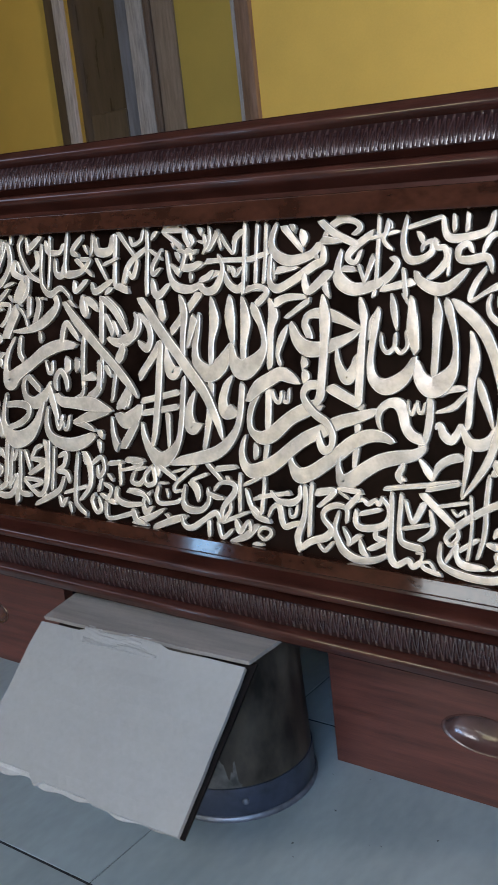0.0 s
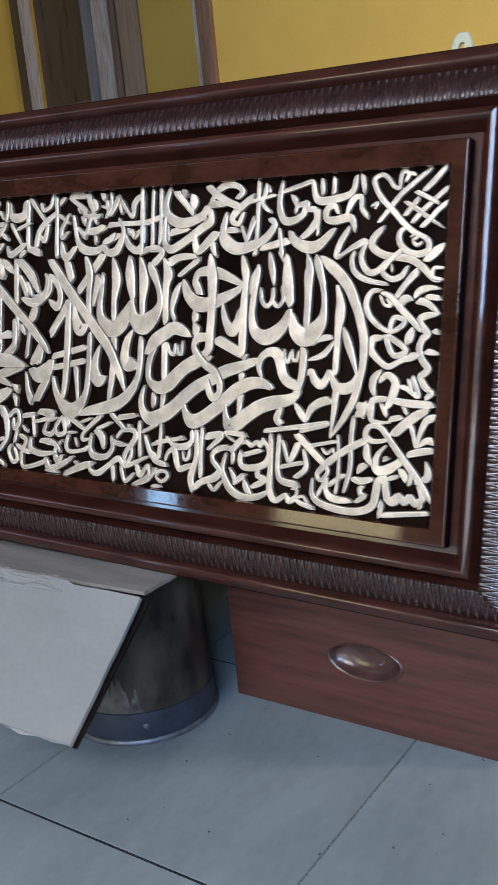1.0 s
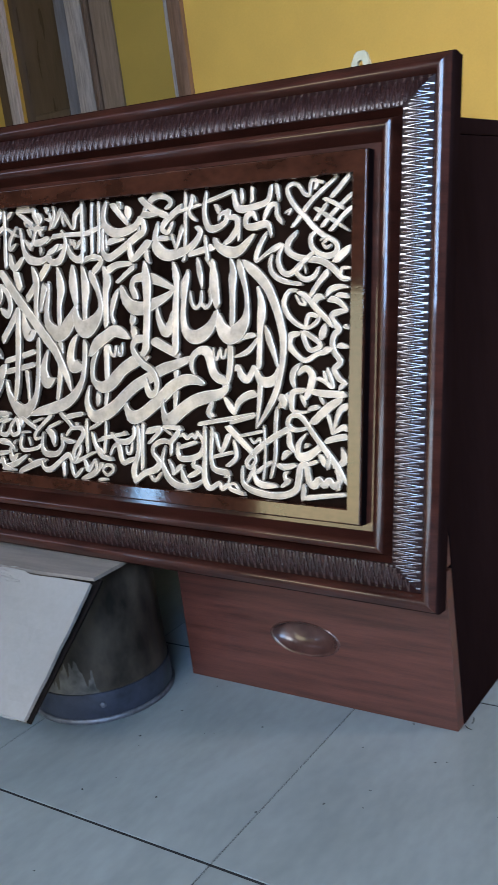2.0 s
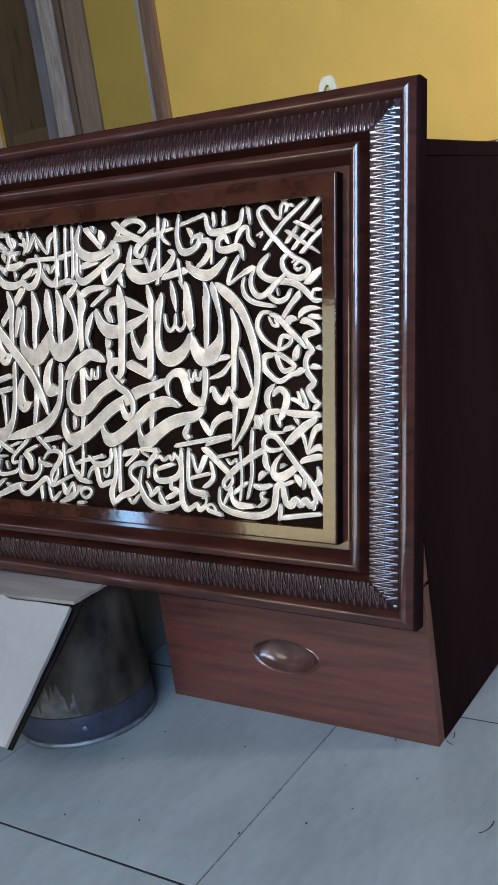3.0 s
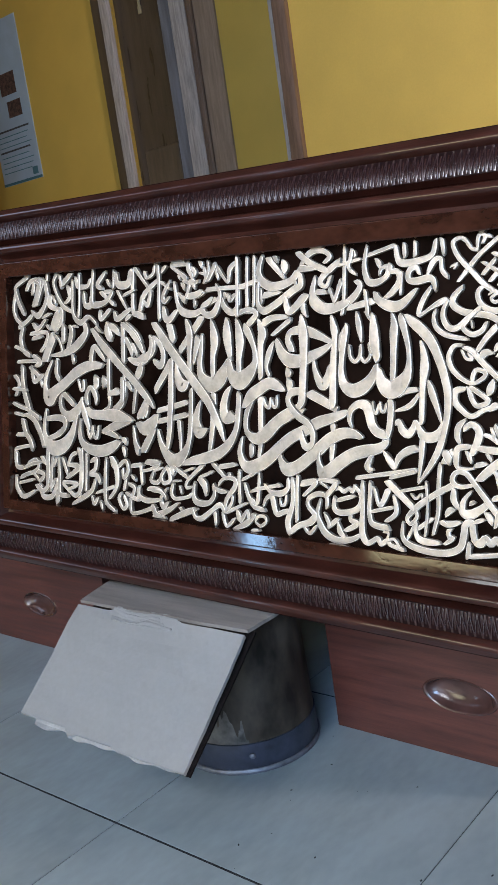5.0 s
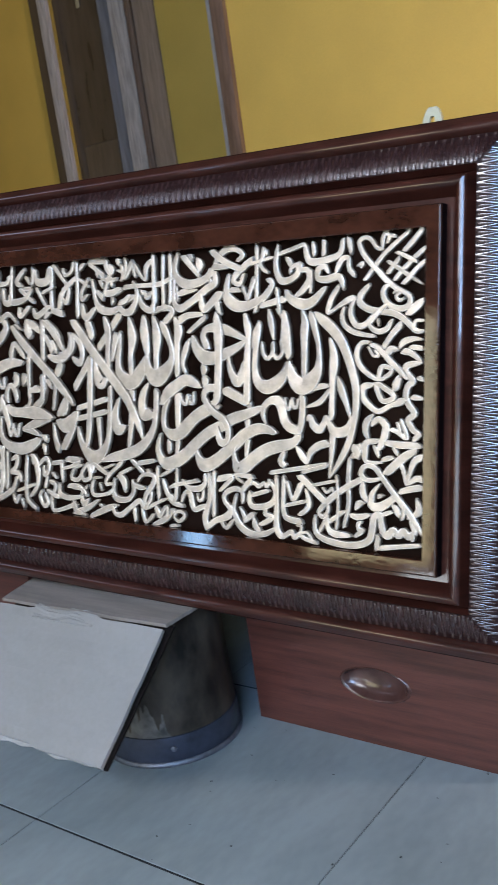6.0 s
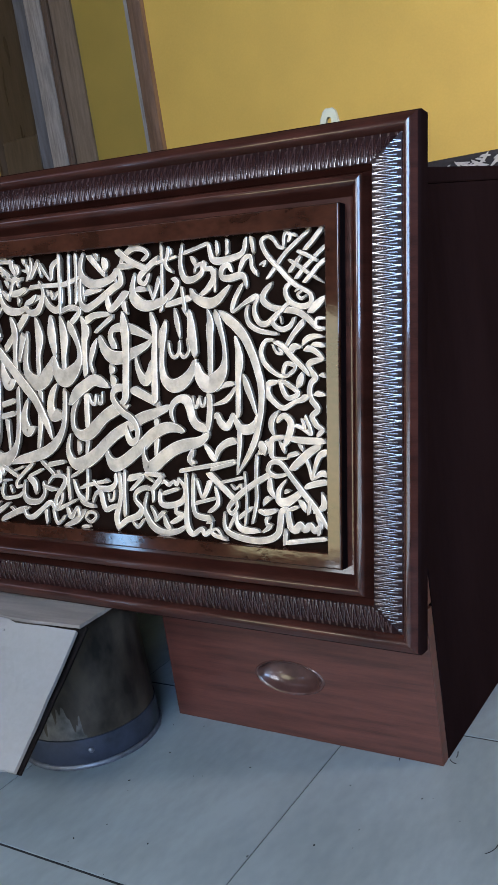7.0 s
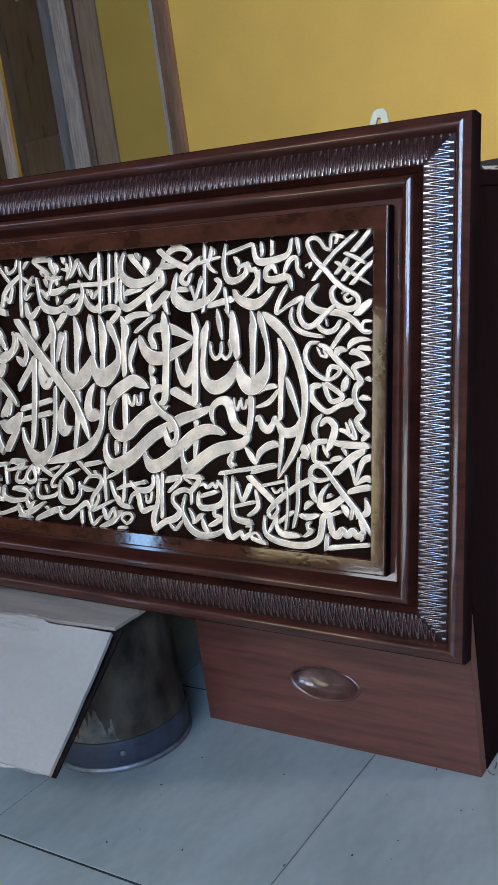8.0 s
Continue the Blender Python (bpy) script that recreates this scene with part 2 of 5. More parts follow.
def fluted_post(x0, x1, y0, y1, z1, flutes):
    """A door casing with rounded edges and grooves down its front."""
    bm = bmesh.new()
    n = max(3, flutes * 4 + 1)
    pts = [(x0, y1)]
    for k in range(n):
        q = k / (n - 1)
        edge = 0.008 * max(0, 1 - min(q, 1 - q) * 8)
        pts.append((x0 + (x1 - x0) * q, y0 + edge + (0.007 * (0.5 - 0.5 * math.cos(2 * math.pi * flutes * q)) if flutes else 0)))
    pts.append((x1, y1))
    low = [bm.verts.new((x, y, 0)) for x, y in pts]
    high = [bm.verts.new((x, y, z1)) for x, y in pts]
    for k in range(len(pts)):
        m = (k + 1) % len(pts)
        bm.faces.new((low[k], low[m], high[m], high[k]))
    bm.faces.new(low)
    bm.faces.new(high)
    return bm


door = thing("door_1", "grey weathered wooden door casing round a dark doorway", "door frame", kind="structure")
part("jamb", fluted_post(-5.690, -5.590, BACK - 0.05, BACK + 0.13, 3.6, 1), M_DARKDOOR, door, "dark brown worn wood", smooth=True)
part("bead", fluted_post(-5.588, -5.497, BACK - 0.055, BACK + 0.13, 3.6, 1), M_GREYWOOD, door, "pale grey worn wood", smooth=True)
part("jamb", fluted_post(-4.800, -4.637, BACK - 0.05, BACK + 0.13, 3.6, 2), M_GREYWOOD, door, "pale grey worn wood", smooth=True)
part("bead", fluted_post(-4.635, -4.567, BACK - 0.045, BACK, 3.6, 2), M_BROWNWOOD, door, smooth=True)
part("casing", fluted_post(-4.565, -4.357, BACK - 0.03, BACK, 3.6, 1), M_CASING, door, "pinkish brown casing board", smooth=True)

part("door_leaf", box(-5.497, -4.80, BACK + 0.04, BACK + 0.08, 0.0, 3.6), M_DARKDOOR, door, "dark brown door leaf")
part("door_panel", box(-5.39, -4.985, BACK + 0.028, BACK + 0.0395, 0.25, 1.84, bevel=0.008), M_DOORPANEL, door, "brown lower door panel")
part("door_stile", box(-4.955, -4.80, BACK + 0.0, BACK + 0.0395, 0.0, 3.6, bevel=0.004), M_BLUEWOOD, door, "blue-grey strip at the door's edge")
cord = thing("hanging_cord", "short white cord hanging in a dark doorway", "cord", pose(-5.19, BACK + 0.03, 0.02))
part("cord", add_box(box(-0.012, 0.012, -0.006, 0.006, 2.95, 3.6, bevel=0.004), -0.018, 0.018, -0.008, 0.008, 2.885, 2.95, bevel=0.006), M_IVORY, cord)

post = thing("opening_trim", "brown wooden corner post with a grey painted edge", "trim", kind="structure")
part("post", fluted_post(-3.328, -3.225, N - 0.05, N + T, 3.9, 0), M_BROWNWOOD, post, smooth=True)
part("edge_strip", fluted_post(-3.385, -3.330, N - 0.01, N + T + 0.02, 3.9, 1), M_GREYWOOD, post, "grey painted strip", smooth=True)

# windows
def slatted_window(name, label, x0, x1, z0, z1, step, bars):
    win = thing(name, label, "window", kind="structure")
    for a in (x0, x1 - 0.02):
        part("stile", box(a, a + 0.02, S - 0.11, S + 0.02, z0, z1, bevel=0.004), M_BROWNWOOD, win)
    for a in bars:
        part("mullion", box(a - 0.025, a + 0.025, S - 0.09, S, z0 + 0.05, z1 - 0.05, bevel=0.004), M_BROWNWOOD, win)
    for a in (z0, z1 - 0.02):
        part("window_rail", box(x0 + 0.02, x1 - 0.02, S - 0.11, S + 0.02, a, a + 0.02, bevel=0.004), M_BROWNWOOD, win)
    first = None
    for k in range(int((z1 - z0 - 0.16) / step) + 1 if step else 0):
        if first is None:
            first = part("slat", box(x0 + 0.05, x1 - 0.05, -0.018, 0.018, -0.003, 0.003), M_SLAT, win)
            ob = first
        else:
            ob = new("slat", first.data)
            ob.parent = win
        ob.matrix_local = pose(0, S - 0.045, z0 + 0.08 + step * k, 20, 0, 0)


slatted_window("window_1", "wide tall wooden window with white slats", -0.69, 1.90, 0.12, 2.65, 0.09, (0.5, 1.2))
slatted_window("window_2", "narrow plain wooden window", -1.62, -0.98, 0.205, 1.32, 0, ())
slatted_window("window_3", "narrow plain wooden window", -2.32, -2.08, 0.1, 0.54, 0, ())
# Low slit added to stand for bright ground outside, reflected in the liner.
slatted_window("added_low_opening", "unseen low opening added for a reflection in the liner", -1.17, -0.70, 0.02, 0.20, 0, ())
# Unseen opening added round the high fill lamp.
slatted_window("added_window_6", "unseen high wide window added for fill", -6.10, -1.80, 2.75, 3.95, 0, (-4.7, -3.2))
# Unseen opening added for the lamp that brightens the yellow wall.
east = thing("added_window_4", "unseen wide window added to brighten the yellow wall", "window", kind="structure")
for y in (0.95, 2.90):
    part("stile", box(E - 0.02, E + 0.11, y, y + 0.05, 0.9, 2.6, bevel=0.004), M_BROWNWOOD, east)
for z in (0.9, 2.55):
    part("window_rail", box(E - 0.015, E + 0.10, 1.00, 2.90, z, z + 0.05, bevel=0.004), M_BROWNWOOD, east)

# calendar on the wall of the back room
CAL = -6.775
cal = thing("wall_calendar", "pale blue printed paper calendar on a yellow wall", "calendar", pose(0, BACK - 0.006, 0.015))
part("sheet", box(CAL - 0.62, CAL, -0.004, 0.004, 1.86, 3.35), M_PAPER, cal)
part("bottom_strip", box(CAL - 0.62, CAL, -0.007, -0.0045, 1.862, 1.885), M_INKBLUE, cal, "teal border strip")
part("picture", box(CAL - 0.34, CAL - 0.13, -0.0065, -0.0045, 2.47, 2.62), M_PHOTO, cal, "dark printed picture")
part("picture", box(CAL - 0.40, CAL - 0.16, -0.0065, -0.0045, 2.68, 2.88), M_PHOTO, cal, "dark printed picture")
for k in range(9):
    z = 2.36 - 0.048 * k
    part("text_bar", box(CAL - 0.58, CAL - 0.07 - 0.03 * (k % 3), -0.0065, -0.0045, z, z + (0.016 if k in (0, 4) else 0.007)), M_INK if k in (0, 4) else M_INKBLUE, cal)
part("stamp", box(CAL - 0.13, CAL - 0.05, -0.0065, -0.0045, 1.905, 1.975), M_INKBLUE, cal, "small printed square")

# ---- desk ----
desk = thing("desk", "red-brown wooden pedestal desk with dark sides", "desk", pose(0, 0, 0, 0, 0, -0.7))
DEPTH = 0.47


def drawer_front(x0, x1, z0, z1, cx, cz, a, b):
    """A drawer front with an oval finger scoop sunk into it."""
    bm = bmesh.new()
    n = 64
    th = 0.018
    outer, mid = [], []
    for k in range(n):
        t = 2 * math.pi * k / n
        dx, dz = math.cos(t), math.sin(t)
        s = min(((x1 if dx > 0 else x0) - cx) / dx if abs(dx) > 1e-9 else 1e9, ((z1 if dz > 0 else z0) - cz) / dz if abs(dz) > 1e-9 else 1e9)
        outer.append((cx + s * dx, cz + s * dz))
    for corner in ((x0, z0), (x0, z1), (x1, z0), (x1, z1)):
        k = min(range(n), key=lambda i: (outer[i][0] - corner[0]) ** 2 + (outer[i][1] - corner[1]) ** 2)
        outer[k] = corner
    back = [bm.verts.new((x, th, z)) for x, z in outer]
    rim = [bm.verts.new((x, 0, z)) for x, z in outer]
    rings = [back, rim]
    for f in (1.5, 1.04):
        rings.append([bm.verts.new((cx + f * a * math.cos(2 * math.pi * k / n), 0.0, cz + f * b * math.sin(2 * math.pi * k / n))) for k in range(n)])
    for p, q in zip(rings, rings[1:]):
        for k in range(n):
            bm.faces.new((p[k], p[(k + 1) % n], q[(k + 1) % n], q[k]))
    return bm


def finger_pull(cx, cz, a, b):
    """An oval bowl with a thin raised rim, deepest near its top."""
    bm = bmesh.new()
    n = 64
    rings = []
    for f, y in ((1.06, 0.003), (1.06, -0.0006), (1.03, -0.0014), (0.99, -0.0010), (0.95, 0.001), (0.88, 0.006), (0.72, 0.0115), (0.5, 0.0145), (0.25, 0.0155)):
        rings.append([bm.verts.new((cx + f * a * math.cos(2 * math.pi * k / n), y, cz + f * b * math.sin(2 * math.pi * k / n) + (1 - min(1, f)) * 0.55 * b)) for k in range(n)])
    for p, q in zip(rings, rings[1:]):
        for k in range(n):
            bm.faces.new((p[k], p[(k + 1) % n], q[(k + 1) % n], q[k]))
    bm.faces.new(rings[-1])
    return bm


for x0, x1 in ((-0.431, 0.0), (-1.373, -0.942)):
    part("side_panel", box(x1 - 0.018, x1, 0.0, DEPTH, 0.0, 0.7268, bevel=0.001), M_DESK_SHADED, desk, "dark brown side board, deepened for its shade")
    part("side_panel", box(x0, x0 + 0.018, 0.0, DEPTH, 0.0, 0.7268, bevel=0.001), M_DESK_SHADED, desk, "dark brown side board, deepened for its shade")
    part("back_panel", box(x0 + 0.018, x1 - 0.018, DEPTH - 0.012, DEPTH, 0.0, 0.725), M_DESK_SHADED, desk)
    part("bottom_panel", box(x0 + 0.018, x1 - 0.018, 0.02, DEPTH - 0.012, 0.03, 0.045), M_DESK_SHADED, desk)
    cx = x0 + 0.2135
    for z0, z1 in ((0.0, 0.215), (0.22, 0.395), (0.40, 0.56), (0.565, 0.72)):
        part("drawer_front", drawer_front(x0 + 0.001, x1 - 0.001, z0, z1, cx, z0 + 0.093, 0.0530, 0.0240), M_DESK, desk).location.y = -0.019
        part("finger_pull", finger_pull(cx, z0 + 0.093, 0.0530, 0.0240), M_PULL, desk, "clear glossy oval finger pull", smooth=True).location.y = -0.019
part("desktop", box(-1.40, 0.0, -0.02, DEPTH, 0.727, 0.748, bevel=0.003), M_DESK_SHADED, desk, "dark brown top board, deepened for shade")
# Modesty panel reaches low to keep the knee hole dark.
part("modesty_panel", box(-0.942, -0.431, DEPTH - 0.03, DEPTH - 0.015, 0.05, 0.725), M_DESK_SHADED, desk)

# ---- sofa behind the desk ----
sofa = thing("sofa", "sofa in black cloth with off-white leaf print", "sofa", pose(-0.5, 2.45, 0))
part("backrest", box(-1.15, 1.15, 0.0, 0.25, 0.0, 0.90, bevel=0.012), M_CLOTH, sofa)
part("seat", box(-0.95, 0.95, 0.26, 0.92, 0.10, 0.44, bevel=0.03), M_CLOTH, sofa)
for x in (-1.15, 0.95):
    part("armrest", box(x, x + 0.2, 0.26, 0.92, 0.0, 0.62, bevel=0.03), M_CLOTH, sofa)


def leaf(length, width, bend):
    """A thin curved leaf shape."""
    bm = bmesh.new()
    n = 8
    left, right = [], []
    for k in range(n + 1):
        q = k / n
        w = width * math.sin(math.pi * min(1, q * 1.02)) ** 0.7 * 0.5 + 0.001
        a = bend * q
        x, z = length * q, length * bend * q * q * 0.5
        left.append((x - math.sin(a) * w, z + math.cos(a) * w))
        right.append((x + math.sin(a) * w, z - math.cos(a) * w))
    rows = [[bm.verts.new((x, y, z)) for x, z in line] for y, line in ((0, left), (-0.003, left), (-0.003, right), (0, right))]
    for p, q in zip(rows, rows[1:]):
        for k in range(n):
            bm.faces.new((p[k], p[k + 1], q[k + 1], q[k]))
    return bm


rng = random.Random(5)
leaf_meshes = []
for k in range(6):
    leaf_meshes.append(finish("printed_leaf", leaf(0.034 + 0.006 * k, 0.006 + 0.0025 * (k % 3), -1.2 + 0.42 * k), M_LEAF))
for k in range(280):
    ob = new("printed_leaf", leaf_meshes[k % 6])
    ob.parent = sofa
    ob.matrix_local = pose(-1.10 + 2.14 * (k % 70) / 69 + rng.uniform(-0.02, 0.02), -0.001, 0.883 - 0.020 * (k // 70) - rng.uniform(0, 0.014), 0, rng.uniform(-35, 55), 0)

# ---- bucket and cardboard under the frame ----
bucket = thing("bucket", "upturned stained tin bucket with a blue-grey band", "bucket", pose(-0.534, -0.100, 0))
part("body", lathe([(0.1015, 0.045), (0.0995, 0.12), (0.0965, 0.222), (0.094, 0.226), (0.02, 0.226)], 64), M_BUCKET, bucket, smooth=True)
part("band", lathe([(0.1015, 0.005), (0.1035, 0.008), (0.1030, 0.0445), (0.0995, 0.0449)], 64), M_BLUE, bucket, "blue-grey painted band", smooth=True)
part("rim", lathe([(0.1015, 0.0), (0.1062, 0.0005), (0.1070, 0.004), (0.1050, 0.007), (0.1015, 0.0075)], 64), M_TINRIM, bucket, "worn bare tin rim", smooth=True)
part("rivet", lathe([(0.0045, 0.0), (0.0040, 0.002), (0.002, 0.003)], 12), M_TINRIM, bucket, smooth=True).matrix_local = pose(0.1035 * math.cos(radians(-47)), 0.1035 * math.sin(radians(-47)), 0.027) @ pose(0, 0, 0, 90, 0, 43)


def worn_patch(radius, z0, z1, a0, a1):
    """A thin bare patch on the bucket's side with an uneven upper edge."""
    bm = bmesh.new()
    n, m = 90, 6
    rows = []
    for k in range(n + 1):
        q = k / n
        a = radians(a0 + (a1 - a0) * q)
        top = z0 + (z1 - z0) * max(0.06, math.sin(math.pi * q) ** 0.6 * (0.55 + 0.9 * noise.noise(Vector((q * 13, 2.3, 0)))) + 0.45 * noise.noise(Vector((q * 41, 7.1, 0))))
        rows.append([bm.verts.new((math.cos(a) * (radius - 0.026 * (z - z0)), math.sin(a) * (radius - 0.026 * (z - z0)), z)) for z in (z0 + (top - z0) * j / m for j in range(m + 1))])
    for p, q in zip(rows, rows[1:]):
        for j in range(m):
            bm.faces.new((p[j], q[j], q[j + 1], p[j + 1]))
    return bm


part("worn_patch", worn_patch(0.1020, 0.0455, 0.125, -150, -48), M_WORN, bucket, "bare grey worn tin", smooth=True)


def sheet(corners, thick, nx=24, ny=10, wave=0.0, jag=None, torn=None):
    """A slightly uneven sheet of card between four corners."""
    bm = bmesh.new()
    c = [Vector(p) for p in corners]
    normal = (c[1] - c[0]).cross(c[3] - c[0]).normalized()
    grid = []
    for side in (0, 1):
        rows = []
        for j in range(ny + 1):
            v = j / ny
            row = []
            for i in range(nx + 1):
                u = i / nx
                vv = v + (jag(u) if jag and j == ny else 0) + (torn(u) if torn and j == 0 else 0)
                p = c[0].lerp(c[1], u).lerp(c[3].lerp(c[2], u), vv)
                p = p + normal * (wave * (noise.noise(Vector((u * 3, v * 3, 1.7))) + 0.4 * noise.noise(Vector((u * 9, v * 7, 4.2)))) - side * thick)
                row.append(bm.verts.new(p))
            rows.append(row)
        grid.append(rows)
    for side in (0, 1):
        for j in range(ny):
            for i in range(nx):
                bm.faces.new((grid[side][j][i], grid[side][j][i + 1], grid[side][j + 1][i + 1], grid[side][j + 1][i]))
    a, b = grid
    border = [(0, i) for i in range(nx)] + [(j, nx) for j in range(ny)] + [(ny, i) for i in range(nx, 0, -1)] + [(j, 0) for j in range(ny, 0, -1)]
    for k in range(len(border)):
        (j0, i0), (j1, i1) = border[k], border[(k + 1) % len(border)]
        bm.faces.new((a[j0][i0], a[j1][i1], b[j1][i1], b[j0][i0]))
    return bm


card = thing("cardboard_sheet", "folded grey-brown cardboard sheet laid over a bucket", "cardboard")
# The top panel's shade is mixed into its card colour.
part("top_panel", sheet([(-0.785, -0.040, 0.236), (-0.405, -0.040, 0.236), (-0.4195, -0.1925, 0.2248), (-0.758, -0.1985, 0.2250)], 0.005, wave=0.002), M_CARDTOP_SHADED, card, "streaked brownish panel, its colour darkened for shade")
part("front_flap", sheet([(-0.757, -0.2000, 0.2238), (-0.4210, -0.1940, 0.2234), (-0.4085, -0.3505, 0.1085), (-0.7195, -0.3670, 0.1195)], 0.005, wave=0.003, jag=lambda u: (0.03 if 0.33 < u < 0.36 else 0.0) - (0.045 if u < 0.3 else 0.02 if u < 0.62 else 0), torn=lambda u: 0.016 if u < 0.24 or u > 0.66 else -0.004), M_CARD, card)
# Dark sheet gives the shade in the fold's slits and along the right edge.
part("under_layer", sheet([(-0.740, -0.184, 0.2208), (-0.4175, -0.179, 0.2205), (-0.4058, -0.3475, 0.1030), (-0.709, -0.3640, 0.1140)], 0.003, wave=0.002, jag=lambda u: -0.09 if u < 0.9 else -0.01), M_CARD_GAP_SHADE, card, "lower layer of card, coloured dark for shade in the gaps")
part("fold_crease", sheet([(-0.68, -0.1935, 0.2282), (-0.55, -0.1915, 0.2280), (-0.545, -0.2120, 0.2165), (-0.67, -0.2150, 0.2165)], 0.002, wave=0.003), M_CARD, card, "torn paper along the fold")

part("torn_edge", sheet([(-0.692, -0.3535, 0.1262), (-0.423, -0.3440, 0.1135), (-0.420, -0.3515, 0.1082), (-0.688, -0.3645, 0.1186)], 0.0015, nx=40, ny=3, wave=0.002, jag=lambda u: 0.35 * math.sin(u * 23) * math.sin(u * 7)), M_TORN, card, "pale torn paper along the lower edge")

# ---- picture frame ----
"""The frame's own axes: x along it, y into it, z up its face, from the lower right corner of its lettered panel."""
FRAME = Matrix.Translation((-0.0703, -0.1074, 0.3313)) @ pose(0, 0, 0, 0, 0, 2.92) @ pose(0, 0, 0, -9.95, 0, 0) @ pose(0, 0, 0, 0, 2.98, 0) @ pose(-0.0058, 0, -0.0038)
PANEL_W, PANEL_H = 0.8805, 0.373
picture = thing("picture_frame", "dark mahogany picture frame with cut-out pale metal calligraphy", "picture frame", FRAME)
# distance out from the panel's edge, height of the face
LINER = ((0.0042, -0.012), (0.0042, 0.0098), (0.0052, 0.0110), (0.0056, 0.0110), (0.0200, 0.0110), (0.0206, 0.0110), (0.0211, 0.0108), (0.0216, 0.0103), (0.0220, 0.0095), (0.0222, 0.0084))
LINER_SIDE = ((0.0222, 0.0084), (0.0224, -0.008))
INNER = ((0.0224, -0.020), (0.0224, -0.0060), (0.0300, -0.0060), (0.0322, -0.0025), (0.0350, 0.0032), (0.0375, 0.0078), (0.0400, 0.0116),
         (0.0424, 0.0137), (0.0438, 0.0141), (0.0452, 0.0139), (0.0466, 0.0135), (0.0480, 0.0130), (0.0491, 0.0124), (0.0502, 0.0112), (0.0513, 0.0086), (0.0522, 0.0050), (0.0562, -0.0070), (0.0603, 0.0060), (0.0605, 0.0066), (0.0605, -0.020))
OUTER = ((0.0605, -0.020), (0.0605, 0.0050), (0.0920, -0.0020), (0.0935, 0.0006), (0.0950, 0.0038), (0.0966, 0.0067), (0.0982, 0.0080), (0.0996, 0.0085), (0.1008, 0.0084), (0.1022, 0.0080), (0.1036, 0.0075), (0.1048, 0.0068), (0.1062, 0.0056), (0.1085, 0.0042), (0.1108, 0.0024))
SIDE = ((0.1108, 0.0024), (0.1124, 0.0), (0.1132, -0.004), (0.1132, -0.024), (0.1080, -0.028), (0.0605, -0.028))


def corner(k, s):
    """The frame's corners at a distance from the panel; the liner is wider along the top."""
    top = PANEL_H + (s if s > 0.0203 else s - 0.40 * (0.0203 - s))
    return ((-PANEL_W - s, -s), (s, -s), (s, top), (-PANEL_W - s, top))[k % 4]


def rail(k, profile):
    bm = bmesh.new()
    rows = []
    for i in (k, k + 1):
        rows.append([bm.verts.new((corner(i, s)[0], -h, corner(i, s)[1])) for s, h in profile])
    for j in range(len(profile) - 1):
        bm.faces.new((rows[0][j], rows[0][j + 1], rows[1][j + 1], rows[1][j]))
    return bm


PITCH = 0.0095


def bed(q):
    """Height of the groove under the ribs, q from its inner to its outer edge."""
    return 0.0078 - 0.0080 * q + 0.0016 * math.sin(math.pi * q)


def zigzag_rib(k):
    """One thin rounded ridge running to and fro across the groove."""
    s0, s1 = 0.0612, 0.0914
    a0, a1 = Vector(corner(k, s0)), Vector(corner(k + 1, s0))
    b0, b1 = Vector(corner(k, s1)), Vector(corner(k + 1, s1))
    axis, out = (a1 - a0).normalized(), (b0 - a0)
    out = (out - (a1 - a0).normalized() * out.dot((a1 - a0).normalized())).normalized()
    teeth = int((b1 - b0).length / PITCH)
    start = b0.dot(axis)
    bm = bmesh.new()
    half = 0.00108
    for i in range(2 * teeth):
        # one leg of the zigzag: from the inner edge out, then back in
        qa, qb = (0.0, 1.0) if i % 2 == 0 else (1.0, 0.0)
        ta, tb = start + 0.5 * PITCH * i, start + 0.5 * PITCH * (i + 1)
        low, high = (a0.dot(axis), a1.dot(axis))
        rings = []
        for j in range(9):
            f = j / 8
            q = qa + (qb - qa) * f
            t = ta + (tb - ta) * f
            limit = low - (s1 - s0) * q, high + (s1 - s0) * q
            if not limit[0] <= t <= limit[1]:
                continue
            p = axis * t + out * ((a0.dot(out)) + (s1 - s0) * q)
            h = bed(q)
            wide = half * (0.80 + 0.75 * max(0.0, abs(2 * q - 1) - 0.70) / 0.30)
            rings.append([bm.verts.new((p.x + axis.x * o * wide, -(h + up), p.y + axis.y * o * wide)) for o, up in ((-1, -0.0003), (-0.68, 0.0007), (0.0, 0.00085), (0.68, 0.0007), (1, -0.0003))])
        for p, q in zip(rings, rings[1:]):
            for j in range(4):
                bm.faces.new((p[j], p[j + 1], q[j + 1], q[j]))
    return bm


